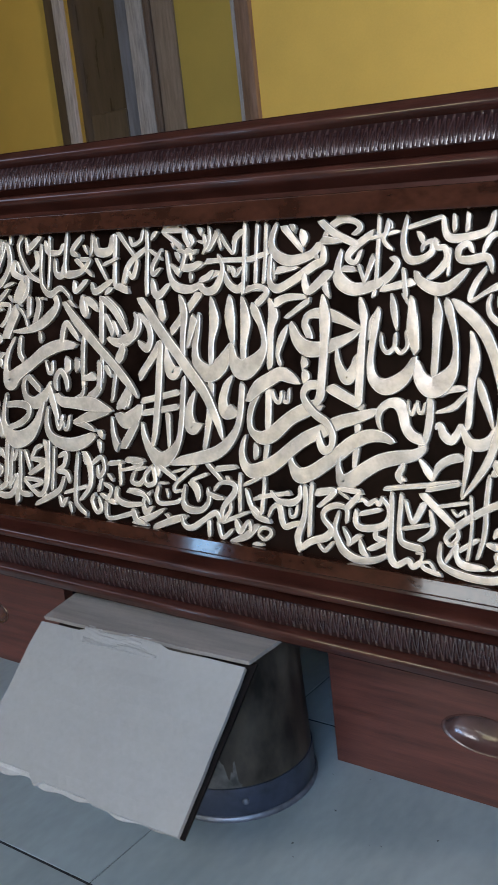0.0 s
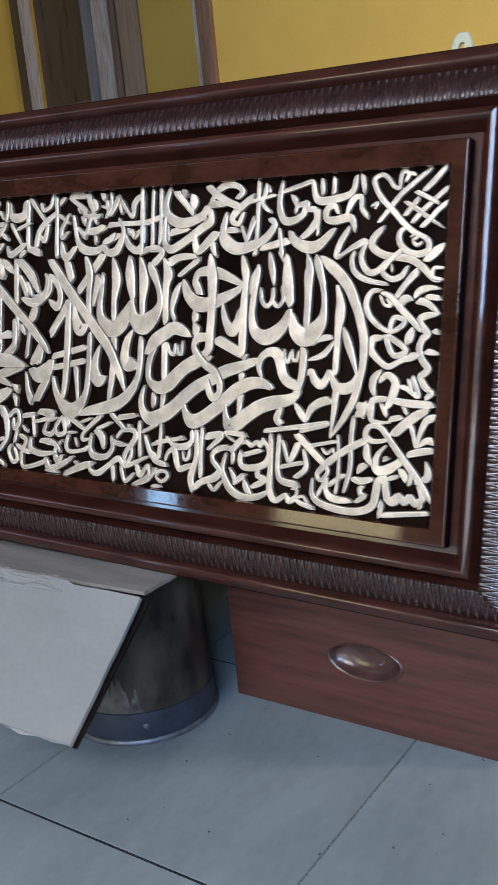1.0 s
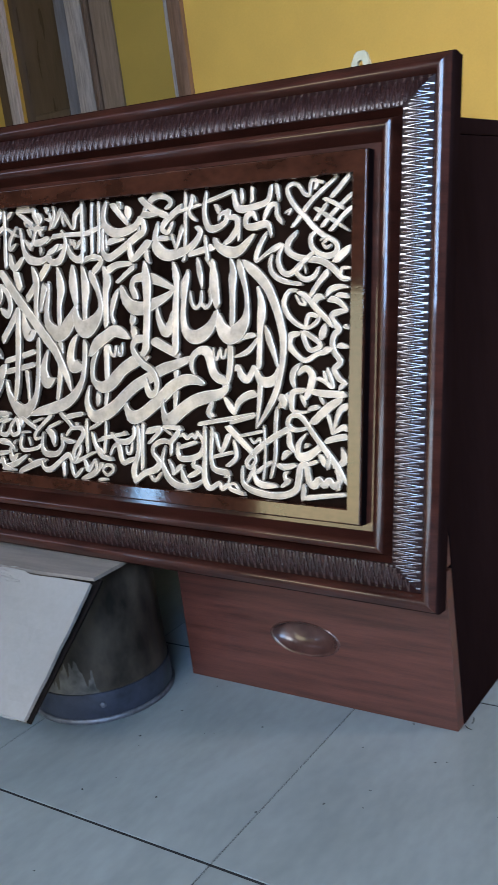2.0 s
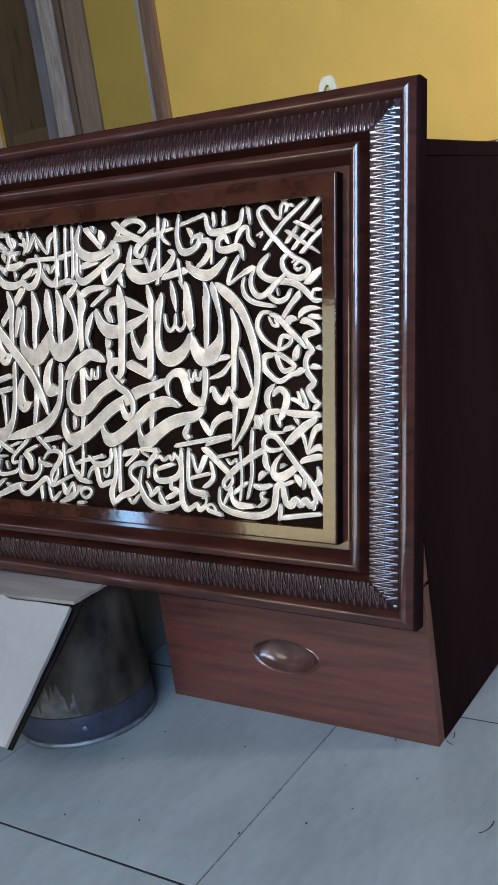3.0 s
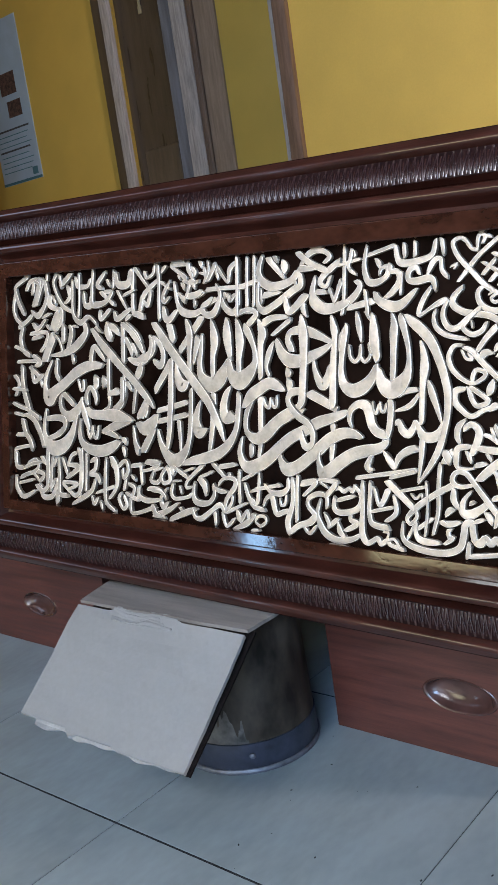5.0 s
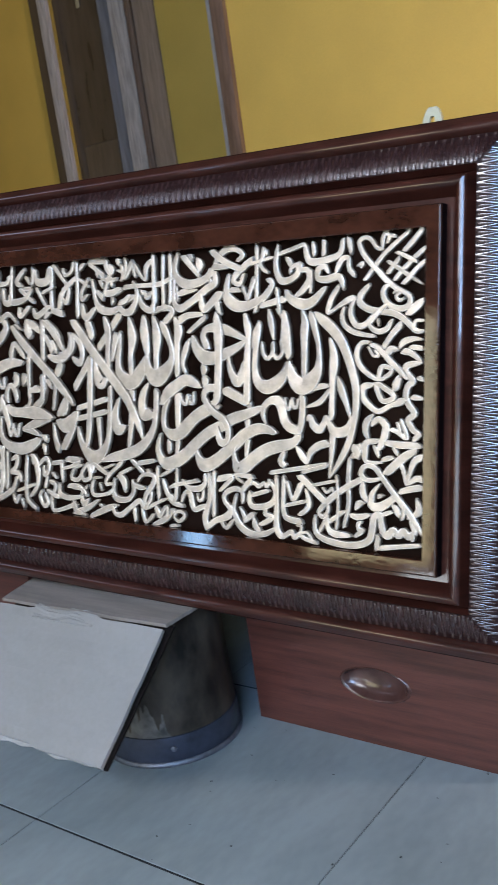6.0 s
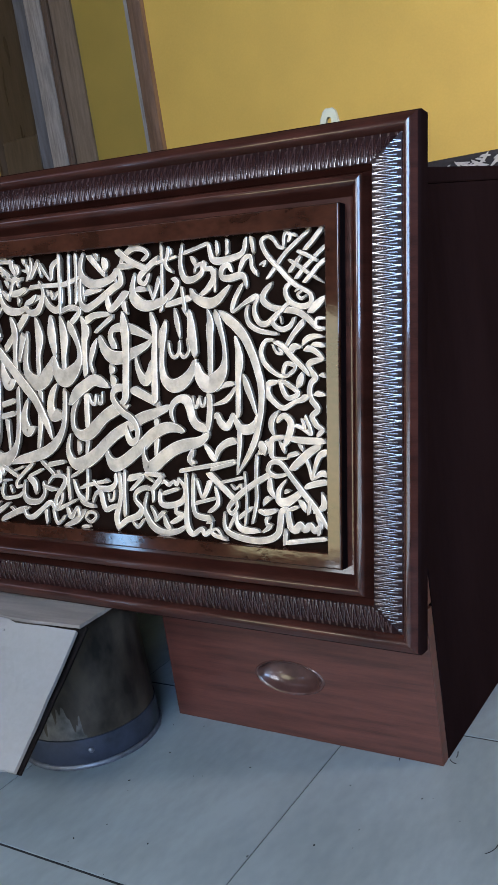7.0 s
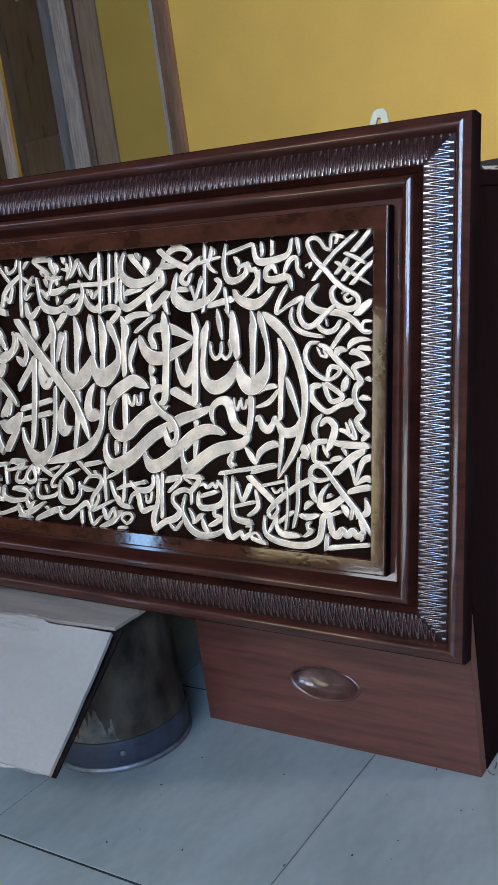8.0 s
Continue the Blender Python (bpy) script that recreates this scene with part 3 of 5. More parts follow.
def leaf_ribs(k):
    """A rounded leaf-shaped ridge in each gap of the zigzag, widest at its open end."""
    s0, s1 = 0.0612, 0.0914
    a0, a1 = Vector(corner(k, s0)), Vector(corner(k + 1, s0))
    b0, b1 = Vector(corner(k, s1)), Vector(corner(k + 1, s1))
    axis = (a1 - a0).normalized()
    out = (b0 - a0) - axis * (b0 - a0).dot(axis)
    out.normalize()
    teeth = int((b1 - b0).length / PITCH)
    start = b0.dot(axis)
    low, high = a0.dot(axis), a1.dot(axis)
    bm = bmesh.new()
    for i in range(2 * teeth - 1):
        t = start + 0.5 * PITCH * (i + 1)
        rings = []
        for f, fill in ((0.28, 0.02), (0.40, 0.34), (0.55, 0.50), (0.70, 0.54), (0.84, 0.50), (0.94, 0.36), (0.99, 0.05)):
            q = 1.0 - f if i % 2 == 0 else f
            if not low - (s1 - s0) * q + 0.001 <= t <= high + (s1 - s0) * q - 0.001:
                continue
            p = axis * t + out * (a0.dot(out) + (s1 - s0) * q)
            wide, h = 0.5 * PITCH * f * fill, bed(q)
            tall = 0.00042 * min(1.0, 2 * fill)
            rings.append([bm.verts.new((p.x + axis.x * o * wide, -(h + up * tall - 0.0002), p.y + axis.y * o * wide)) for o, up in ((-1, 0), (-0.75, 0.55), (-0.35, 0.9), (0.0, 1.0), (0.35, 0.9), (0.75, 0.55), (1, 0))])
        for p, q in zip(rings, rings[1:]):
            for j in range(6):
                bm.faces.new((p[j], p[j + 1], q[j + 1], q[j]))
    return bm


BED = tuple((0.0605 + 0.0315 * q / 10, bed(q / 10)) for q in range(11))
for k in range(4):
    part("liner", rail(k, LINER), M_LINER, picture, "glossy flat liner strip", smooth=True, sharp=32)
    # Liner sides take near-black wood for the shade on their outward face.
    part("liner_side", rail(k, LINER_SIDE), M_RAW_SHADED, picture)
    part("inner_moulding", rail(k, INNER), M_FRAME, picture, smooth=True)
    part("outer_moulding", rail(k, OUTER), M_FRAME, picture, smooth=True)
    part("outer_side", rail(k, SIDE), M_RAW_SHADED, picture, "dull dark outer side", smooth=True)
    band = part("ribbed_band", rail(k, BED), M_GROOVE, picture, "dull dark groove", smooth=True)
    part("zigzag_rib", zigzag_rib(k), M_RIB, band, "glossy carved zigzag ridge", smooth=True, sharp=30)
    part("leaf_rib", leaf_ribs(k), M_LEAF_RIB, band, "satin carved leaf-shaped ridges", smooth=True)
part("backing_board", box(-PANEL_W - 0.021, 0.021, 0.0056, 0.014, -0.021, PANEL_H + 0.021), M_BACKING, picture, "glossy black board")


def hanger():
    """An ivory hanging plate, narrower to its rounded top, with a slot."""
    bm = bmesh.new()
    shape = ((-0.0150, -0.022), (-0.0112, 0.003), (-0.0080, 0.0115), (-0.0045, 0.0145), (0.0045, 0.0145), (0.0080, 0.0115), (0.0112, 0.003), (0.0150, -0.022))
    hole = ((-0.0042, -0.014), (-0.0036, -0.004), (-0.0028, 0.002), (-0.0015, 0.0040), (0.0015, 0.0040), (0.0028, 0.002), (0.0036, -0.004), (0.0042, -0.014))
    n = len(shape)
    rings = [[bm.verts.new((x, y, z)) for x, z in ring] for y, ring in ((0.0, shape), (-0.0035, shape), (-0.0045, [(0.9 * x, 0.92 * z) for x, z in shape]), (-0.0045, hole), (0.0, hole))]
    for p, q in zip(rings, rings[1:] + rings[:1]):
        for k in range(n):
            bm.faces.new((p[k], p[(k + 1) % n], q[(k + 1) % n], q[k]))
    return bm


part("hanger", hanger(), M_IVORY, picture, "ivory plastic hanging loop").matrix_local = pose(-0.002, 0.022, PANEL_H + 0.113 + 0.007)

# ---- calligraphy: each pen stroke is a bevelled strip cut from metal ----
THICK = 0.0050      # of the metal strip
stroke_count = 0


def glide(values, s):
    """Catmull-Rom through the values at s from 0 to 1."""
    n = len(values) - 1
    if n == 0:
        return values[0]
    k = min(n - 1, int(s * n))
    f = s * n - k
    a, b, c, d = (values[max(0, min(n, k + j))] for j in (-1, 0, 1, 2))
    return 0.5 * (2 * b + (c - a) * f + (2 * a - 5 * b + 4 * c - d) * f * f + (3 * b - a - 3 * c + d) * f ** 3)


def stroke(widths, *points, layer="middle"):
    """One pen stroke in millimetres from the panel's lower left corner, with its widths from start to end."""
    global stroke_count
    stroke_count += 1
    pts = [Vector((x * 0.001004 - PANEL_W, y / 1000)) for x, y in points]
    length = sum((b - a).length for a, b in zip(pts, pts[1:]))
    own = random.Random(stroke_count)
    across = pts[-1] - pts[0]
    rise = own.uniform(-0.0006, 0.0024)
    bow = own.uniform(0.0003, 0.0007)
    if layer == "top" or length > 0.09 and across.length > 0.93 * length and abs(across.x) > 0.4 * length:
        rise, bow = 0.0036, 0.0004      # alifs and long slanting strokes lie on top
    if layer == "low":
        rise, bow = -0.0010, 0.0002
    phase, tilt = own.uniform(0, 6.28), own.uniform(-0.12, 0.12)
    n = max(6, min(90, int(length / 0.0022)))
    line = [glide(pts, k / n) for k in range(n + 1)]
    bm = bmesh.new()
    rings = []
    for k, p in enumerate(line):
        d = (line[min(n, k + 1)] - line[max(0, k - 1)]).normalized()
        side = Vector((-d.y, d.x))
        s = k / n
        end = min(s, 1 - s) * length
        taper = min(1.0, 0.62 + end / 0.013)
        wide = glide(widths, s)
        w = max(0.9, (0.93 if wide > 9.4 else 0.97) * taper * wide) / 2000
        b, e = min(0.0008, w * 0.26), min(0.0004, w * 0.14)
        # the strip weaves in and out past its neighbours, leans a little, and is cut aslant at its ends
        lift = rise + bow * math.sin(s * length * 110 + phase)
        lean = tilt + 0.07 * math.sin(s * length * 75 + 2 * phase)
        slant = 0.7 * max(0, 1 - end / 0.005) * (1 if s < 0.5 else -1)
        front, low, back = -lift - 0.0005, -lift, THICK - lift
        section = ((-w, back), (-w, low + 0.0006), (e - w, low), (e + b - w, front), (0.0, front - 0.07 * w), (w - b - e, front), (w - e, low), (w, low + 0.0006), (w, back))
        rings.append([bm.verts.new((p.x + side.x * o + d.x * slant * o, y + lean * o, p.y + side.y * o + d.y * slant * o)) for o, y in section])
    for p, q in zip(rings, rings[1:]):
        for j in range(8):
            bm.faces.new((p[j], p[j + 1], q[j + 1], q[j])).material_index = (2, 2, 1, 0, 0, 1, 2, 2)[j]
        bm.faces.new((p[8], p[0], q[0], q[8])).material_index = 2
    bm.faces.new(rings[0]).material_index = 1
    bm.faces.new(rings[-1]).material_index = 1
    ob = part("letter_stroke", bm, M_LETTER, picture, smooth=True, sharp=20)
    # Inner bevels and strip ends carry the painted highlight.
    ob.data.materials.append(M_EDGE_HIGHLIGHT)
    ob.data.materials.append(M_SIDE_OUTLINE)
    return ob


# right column top
stroke((5.3, 6.1, 6.2, 4.9), (858, 371), (841, 358), (823, 343), (810, 328), (801, 317))
stroke((6.6,), (875, 371), (863, 358), (851, 347))
stroke((6.1,), (846, 341), (837, 331), (830, 323))
stroke((6.0,), (877, 350), (863, 339), (850, 327), (839, 315))
stroke((5.9,), (877, 335), (867, 327), (859, 318), (850, 310))
stroke((5.4,), (842, 347), (853, 342), (868, 334))
stroke((4.9, 5.5, 5.4, 2.4), (830, 338), (844, 329), (857, 320), (874, 309))
stroke((4.9, 5.6, 6.4, 6.9, 6.2, 7.9, 7.6, 6.1), (825, 351), (817, 354), (810, 363), (802, 367), (794, 362), (799, 349), (808, 338), (820, 326), (830, 315), (842, 306), (854, 300), (859, 295), (859, 288), (854, 284), (844, 283), (834, 287), (827, 295), (826, 305), (832, 311))
stroke((5.5,), (824, 353), (825, 365), (828, 369), (833, 366), (830, 358))
stroke((5.5,), (833, 367), (841, 365))
stroke((4.6,), (852, 295), (846, 292), (842, 297), (848, 301))
stroke((3.9,), (838, 301), (844, 304))
stroke((4.4, 6.8, 7.1, 5.1), (775, 288), (772, 279), (774, 269), (780, 262), (789, 257), (801, 254), (815, 252))
stroke((4.2,), (791, 335), (799, 338), (796, 332))
# right column bottom
stroke((6.1,), (718, 86), (753, 96))
# top band, second block
stroke((6.1, 3.8), (681, 289), (688, 277))
# the large centre words
stroke((3.4, 12.7, 14.5, 13.9, 12.4, 11.6, 10.8, 9.9, 9.5, 9.4, 7.6, 2.6), (736, 283), (746, 274), (759, 263), (772, 248), (781, 230), (788, 210), (793, 190), (793, 170), (790, 150), (784, 126), (773, 105), (757, 81), layer="top")
stroke((3.7, 10.6, 12.4, 9.3, 9.3), (717, 286), (720, 272), (720, 262), (720, 237), (719, 204))
stroke((5.7, 12.7, 15.3, 9.4), (691, 286), (693, 266), (695, 248), (699, 227))
stroke((5.9, 9.9, 7.9, 8.9, 13.7, 19.4, 19.0, 14.3, 7.4), (655, 274), (652, 256), (649, 231), (648, 213), (653, 198), (666, 191), (680, 196), (692, 208), (699, 224))
stroke((3.9, 11.3, 5.9), (650, 269), (646, 254), (643, 240))
stroke((5.7, 15.3, 23.7, 23.6, 15.6, 8.2, 7.2, 9.0, 11.2, 3.6), (702, 220), (705, 204), (717, 193), (729, 198), (739, 210), (742, 224), (741, 241), (737, 258), (732, 275), (729, 284))
stroke((5.9,), (659, 248), (661, 234), (668, 227), (675, 234), (675, 248))
stroke((5.4,), (675, 234), (682, 227), (689, 235), (686, 250))
stroke((3.9, 9.6, 3.8), (668, 289), (672, 272), (676, 251))
stroke((4.4, 10.2, 12.8, 8.1, 8.1), (757, 251), (761, 234), (762, 218), (760, 196), (759, 152))
stroke((9.0, 7.2, 3.6), (761, 135), (760, 114), (756, 83))
stroke((3.5, 10.1, 7.9, 4.4), (766, 205), (771, 190), (778, 173), (784, 155))
stroke((5.1, 7.3, 11.6, 11.5, 9.0, 5.4, 8.8, 13.7, 14.0, 11.7, 5.2), (724, 151), (729, 155), (734, 145), (742, 140), (748, 147), (751, 156), (756, 147), (763, 138), (775, 138), (784, 145), (787, 158))
stroke((3.5, 8.0, 7.1), (728, 184), (736, 191), (754, 194))
stroke((3.3, 7.8, 5.1), (723, 167), (742, 174), (756, 190))
stroke((9.8, 9.3, 8.2, 7.4), (717, 182), (717, 161), (714, 140), (706, 122))
stroke((4.8,), (693, 178), (694, 168), (699, 164), (702, 176))
stroke((4.7,), (703, 178), (705, 167), (710, 167), (712, 177))
stroke((3.9, 6.8, 9.0, 11.1, 14.6, 12.8, 12.4, 13.0, 12.9), (664, 144), (660, 154), (662, 166), (672, 174), (683, 173), (688, 163), (692, 150), (700, 141), (713, 137))
stroke((6.8, 14.1, 17.4, 18.1, 18.8, 19.5, 19.6, 9.3, 5.7, 2.8), (716, 131), (702, 121), (681, 116), (663, 110), (646, 99), (632, 88), (621, 84), (615, 96), (615, 110), (621, 117))
stroke((4.6, 9.3, 5.6), (709, 118), (719, 105), (725, 97))
stroke((3.6, 8.4, 10.8, 10.7), (725, 97), (730, 111), (742, 120), (756, 124))
stroke((4.6, 8.6, 4.7), (691, 108), (686, 97), (691, 90))
stroke((11.7,), (788, 124), (797, 109))
stroke((7.1, 12.8, 16.3, 17.4, 17.4, 17.2, 18.3, 20.1, 10.4, 7.4, 3.2), (679, 132), (667, 137), (650, 137), (632, 129), (615, 115), (597, 101), (579, 89), (565, 86), (555, 97), (551, 112), (554, 121))
stroke((3.8, 13.9, 17.8, 18.4, 18.1, 8.5), (562, 189), (550, 195), (536, 199), (520, 191), (505, 181), (492, 165))
stroke((4.3, 9.0, 9.1, 9.7, 17.4, 20.7, 17.8, 18.8, 15.3), (509, 177), (498, 160), (495, 144), (499, 131), (513, 124), (528, 130), (549, 148), (568, 159), (588, 168))
stroke((9.7, 14.6, 16.9, 17.1, 17.8, 18.5, 19.6, 20.6, 19.3, 13.1, 9.2, 6.8, 3.4), (657, 164), (635, 156), (613, 149), (592, 138), (572, 128), (553, 114), (537, 100), (520, 89), (503, 84), (492, 89), (487, 102), (488, 116), (491, 126))
stroke((11.4, 11.6, 8.5, 10.4, 11.0, 10.7, 9.3, 8.0, 11.7, 9.5, 4.2), (590, 189), (575, 188), (568, 178), (573, 167), (585, 156), (599, 148), (607, 135), (606, 122), (598, 117), (592, 125), (590, 138), layer="top")
stroke((4.1, 12.9, 14.9, 11.9, 11.0, 11.3, 7.9), (588, 288), (590, 272), (592, 259), (592, 232), (591, 195), (590, 177), (583, 167), layer="top")
stroke((9.8, 11.0, 10.0, 10.1, 13.0, 14.9, 11.7, 7.6, 2.5), (573, 240), (568, 249), (565, 256), (569, 265), (581, 268), (597, 266), (614, 260), (628, 254), (636, 253))
stroke((2.7, 10.2, 15.0, 17.9, 20.2, 15.9, 10.2, 4.3), (636, 253), (624, 244), (607, 236), (587, 229), (569, 229), (557, 238), (550, 251), (547, 258))
stroke((4.0, 11.4, 8.0, 10.5, 10.6), (634, 285), (638, 267), (639, 253), (637, 217), (637, 168), layer="top")
stroke((9.1, 9.1), (635, 151), (635, 139), layer="low")
stroke((9.1, 6.1), (635, 126), (633, 99), layer="low")
stroke((3.1, 8.1, 12.6, 16.6, 13.5, 6.0), (607, 233), (609, 217), (615, 204), (622, 198), (629, 208), (631, 224))
stroke((11.2,), (567, 219), (567, 207))
stroke((11.2,), (569, 205), (570, 191))
stroke((14.0, 12.3, 7.3), (597, 188), (631, 172), (642, 165))
stroke((5.5,), (527, 181), (530, 170), (537, 167), (539, 180))
stroke((5.5,), (540, 179), (541, 169), (547, 169), (547, 183))
stroke((9.6,), (520, 182), (521, 134), layer="low")
stroke((9.6, 6.7), (521, 120), (518, 97), layer="low")
stroke((4.4, 14.8, 9.5, 8.9), (517, 285), (523, 266), (521, 247), (521, 204))
stroke((9.8,), (506, 116), (507, 99))
stroke((4.2, 10.4, 6.5, 6.5), (544, 254), (537, 240), (532, 221), (537, 208))
stroke((4.7, 13.5, 14.7, 9.5, 9.5), (435, 287), (440, 268), (441, 255), (438, 233), (439, 206))
stroke((10.3, 9.5, 7.2), (438, 186), (437, 143), (431, 103), layer="low")
stroke((4.5, 13.0, 15.2, 9.8, 9.2), (479, 287), (484, 271), (486, 255), (484, 232), (485, 213))
stroke((6.0, 10.4, 10.4, 14.6, 24.2, 23.3, 16.3, 7.9), (418, 267), (415, 245), (413, 225), (417, 208), (433, 196), (449, 203), (461, 219), (468, 234))
stroke((7.0, 15.5, 13.3, 8.1), (462, 288), (463, 267), (465, 248), (468, 233))
stroke((13.8, 4.9), (412, 263), (404, 225))
stroke((6.9, 16.3, 27.5, 22.3, 12.8, 8.8, 9.8, 12.4, 4.3), (469, 231), (471, 213), (484, 202), (500, 210), (512, 225), (512, 240), (507, 255), (499, 270), (494, 279))
stroke((9.9, 9.8, 10.5, 15.5, 17.8, 17.7, 12.7, 2.9), (485, 186), (484, 160), (481, 136), (469, 116), (451, 101), (425, 92), (398, 86), (381, 80))
stroke((4.4, 10.0, 13.4, 17.6, 19.2), (470, 194), (462, 182), (457, 163), (462, 150), (477, 155))
stroke((4.7, 10.5, 16.3, 20.1, 3.8), (415, 173), (409, 158), (406, 142), (412, 128), (427, 134))
stroke((11.4, 15.6, 15.3, 15.5, 14.5, 11.2, 4.7), (327, 286), (360, 248), (393, 213), (422, 183), (438, 163), (452, 138), (461, 118), layer="top")
stroke((4.9, 14.1, 10.6, 9.8), (390, 289), (396, 269), (396, 241), (397, 209))
stroke((5.2, 9.7, 17.2, 23.6, 18.0, 10.6, 9.5, 9.8), (334, 129), (339, 109), (350, 93), (366, 84), (382, 94), (393, 111), (396, 138), (398, 190))
stroke((8.7,), (332, 156), (392, 171))
stroke((8.7,), (335, 141), (392, 153))
stroke((9.6, 10.9, 10.9, 6.4), (363, 232), (361, 177), (359, 136), (354, 100), layer="top")
stroke((9.6, 6.3), (374, 145), (377, 100))
stroke((5.0, 13.8, 20.3, 8.5), (367, 227), (372, 208), (381, 194), (392, 201))
stroke((7.1, 9.7, 10.7, 12.3, 6.5), (325, 266), (340, 251), (345, 235), (339, 223), (324, 231))
stroke((13.1, 15.8, 12.4, 6.5), (292, 232), (310, 236), (324, 248), (323, 266))
stroke((11.7,), (328, 185), (362, 232))
stroke((11.1,), (375, 243), (418, 292), layer="low")
stroke((11.9,), (356, 284), (364, 257))
stroke((11.4, 22.2, 21.4, 9.5), (291, 138), (306, 129), (323, 138), (332, 152))
stroke((16.7,), (311, 170), (295, 144))
stroke((8.8, 14.2, 13.8, 12.8, 11.8, 5.1), (196, 281), (225, 251), (256, 225), (285, 201), (310, 179), (327, 161), layer="top")
stroke((8.0, 3.0), (200, 283), (216, 274))
stroke((7.0, 11.0, 11.0), (228, 290), (232, 274), (237, 263))
stroke((9.5,), (228, 229), (229, 184))
stroke((6.8, 9.1, 9.2), (260, 288), (262, 263), (262, 225))
stroke((9.2,), (260, 204), (261, 167))
stroke((9.5, 11.7, 9.7), (232, 286), (244, 280), (255, 271))
stroke((9.7, 9.6, 8.5, 6.3), (267, 287), (282, 277), (293, 267), (301, 254))
stroke((10.4, 10.6, 8.8), (266, 266), (275, 252), (282, 238))
stroke((7.4, 13.1, 15.4, 10.3, 8.2, 5.2), (273, 235), (288, 229), (307, 233), (318, 245), (320, 260), (315, 267))
stroke((8.7, 18.0, 20.0, 20.5, 22.6, 30.2, 10.3, 7.7, 5.1), (217, 223), (187, 223), (158, 213), (130, 196), (107, 182), (90, 171), (82, 186), (85, 210), (100, 233))
stroke((3.7, 9.7, 14.3, 15.8, 11.7, 9.8), (95, 240), (121, 242), (149, 250), (170, 264), (180, 277), (177, 289))
stroke((6.1, 10.2, 8.7, 8.8, 5.5), (190, 217), (191, 238), (198, 253), (211, 241), (221, 231))
stroke((7.6,), (149, 241), (152, 227))
stroke((6.5, 9.7, 9.6), (111, 234), (108, 211), (116, 199))
stroke((17.1,), (105, 273), (93, 250), (82, 230))
stroke((5.9,), (108, 273), (120, 262), (127, 246))
stroke((9.8,), (129, 289), (129, 260))
stroke((16.9,), (119, 308), (104, 281))
stroke((12.8,), (201, 207), (203, 187))
stroke((13.7,), (218, 206), (220, 190))
stroke((6.3,), (160, 202), (165, 186), (173, 187), (173, 201))
stroke((5.3, 15.0), (229, 179), (254, 185))
stroke((7.4, 9.2, 8.1, 9.7, 7.3), (183, 162), (181, 177), (190, 189), (200, 178), (203, 163))
stroke((9.1, 15.5, 16.9, 20.9, 3.6), (183, 158), (195, 148), (219, 147), (250, 147), (285, 141))
stroke((7.0, 7.7, 9.8), (230, 171), (227, 158), (209, 148))
stroke((9.1, 13.4, 15.5), (262, 186), (257, 167), (240, 153))
stroke((5.2, 15.4, 7.3), (280, 139), (245, 131), (217, 121))
stroke((7.3, 11.3, 5.9), (215, 121), (235, 119), (254, 113))
stroke((6.3, 9.7, 12.9, 17.9, 20.5, 18.4, 10.9), (165, 138), (162, 119), (168, 102), (185, 92), (210, 90), (234, 97), (251, 107))
stroke((6.2,), (182, 123), (188, 110), (193, 122), (193, 129))
stroke((6.1,), (195, 122), (199, 111), (205, 113), (208, 130))
stroke((5.0, 11.9, 7.4), (168, 170), (175, 147), (185, 121))
stroke((10.6,), (258, 114), (266, 105))
stroke((10.0, 4.7), (261, 100), (264, 84))
stroke((6.2, 10.0, 11.1, 18.4, 17.9, 10.5, 4.9), (124, 181), (116, 168), (120, 152), (136, 142), (153, 149), (164, 162), (169, 174))
stroke((9.4,), (127, 180), (152, 160))
stroke((6.7, 9.6, 12.4, 27.0, 24.0, 16.4, 10.7, 4.9), (84, 152), (80, 130), (81, 108), (100, 89), (126, 95), (144, 113), (153, 131), (159, 145))
stroke((9.3, 11.2, 12.5, 10.5, 11.1, 7.8), (82, 136), (105, 139), (126, 137), (128, 125), (111, 112), (88, 104))
stroke((5.7, 9.0, 17.1), (281, 132), (284, 110), (293, 92))
stroke((6.0, 13.8, 14.0), (329, 131), (316, 114), (303, 93))
stroke((7.1,), (229, 236), (229, 203), (230, 169), layer="low")
stroke((6.9,), (259, 271), (262, 234), layer="low")
stroke((6.9,), (262, 210), (263, 173), layer="low")
stroke((7.9, 11.4, 7.9,), (227, 288), (228, 274), (234, 262))
stroke((10.3, 8.6,), (232, 285), (256, 271))
stroke((7.5, 10.0, 10.0, 6.7,), (263, 287), (282, 274), (296, 258), (307, 243), layer="top")
stroke((6.7,), (282, 257), (292, 238))
stroke((10.1, 13.5, 5.0,), (301, 226), (294, 211), (286, 199))
stroke((10.2, 6.8,), (268, 199), (279, 186))
stroke((7.7,), (286, 191), (281, 152), layer="low")
stroke((10.0,), (290, 145), (307, 170))
stroke((6.7,), (309, 147), (313, 161))
stroke((10.7, 7.7,), (360, 368), (388, 368))
stroke((6.2,), (361, 365), (376, 355), (391, 344))
stroke((8.4, 8.4, 6.9,), (395, 369), (396, 358), (404, 346))
stroke((9.0,), (415, 369), (420, 361))
stroke((5.2, 6.7, 5.9,), (430, 369), (432, 354), (423, 337))
stroke((5.9,), (439, 364), (448, 342))
stroke((4.6, 9.9, 4.6,), (396, 333), (399, 341), (409, 340))
stroke((9.9, 10.6, 6.8,), (391, 321), (407, 322), (420, 328))
stroke((8.5,), (381, 341), (387, 331))
stroke((10.8,), (383, 322), (389, 314))
stroke((6.5,), (460, 323), (462, 316))
stroke((7.2,), (466, 320), (471, 312))
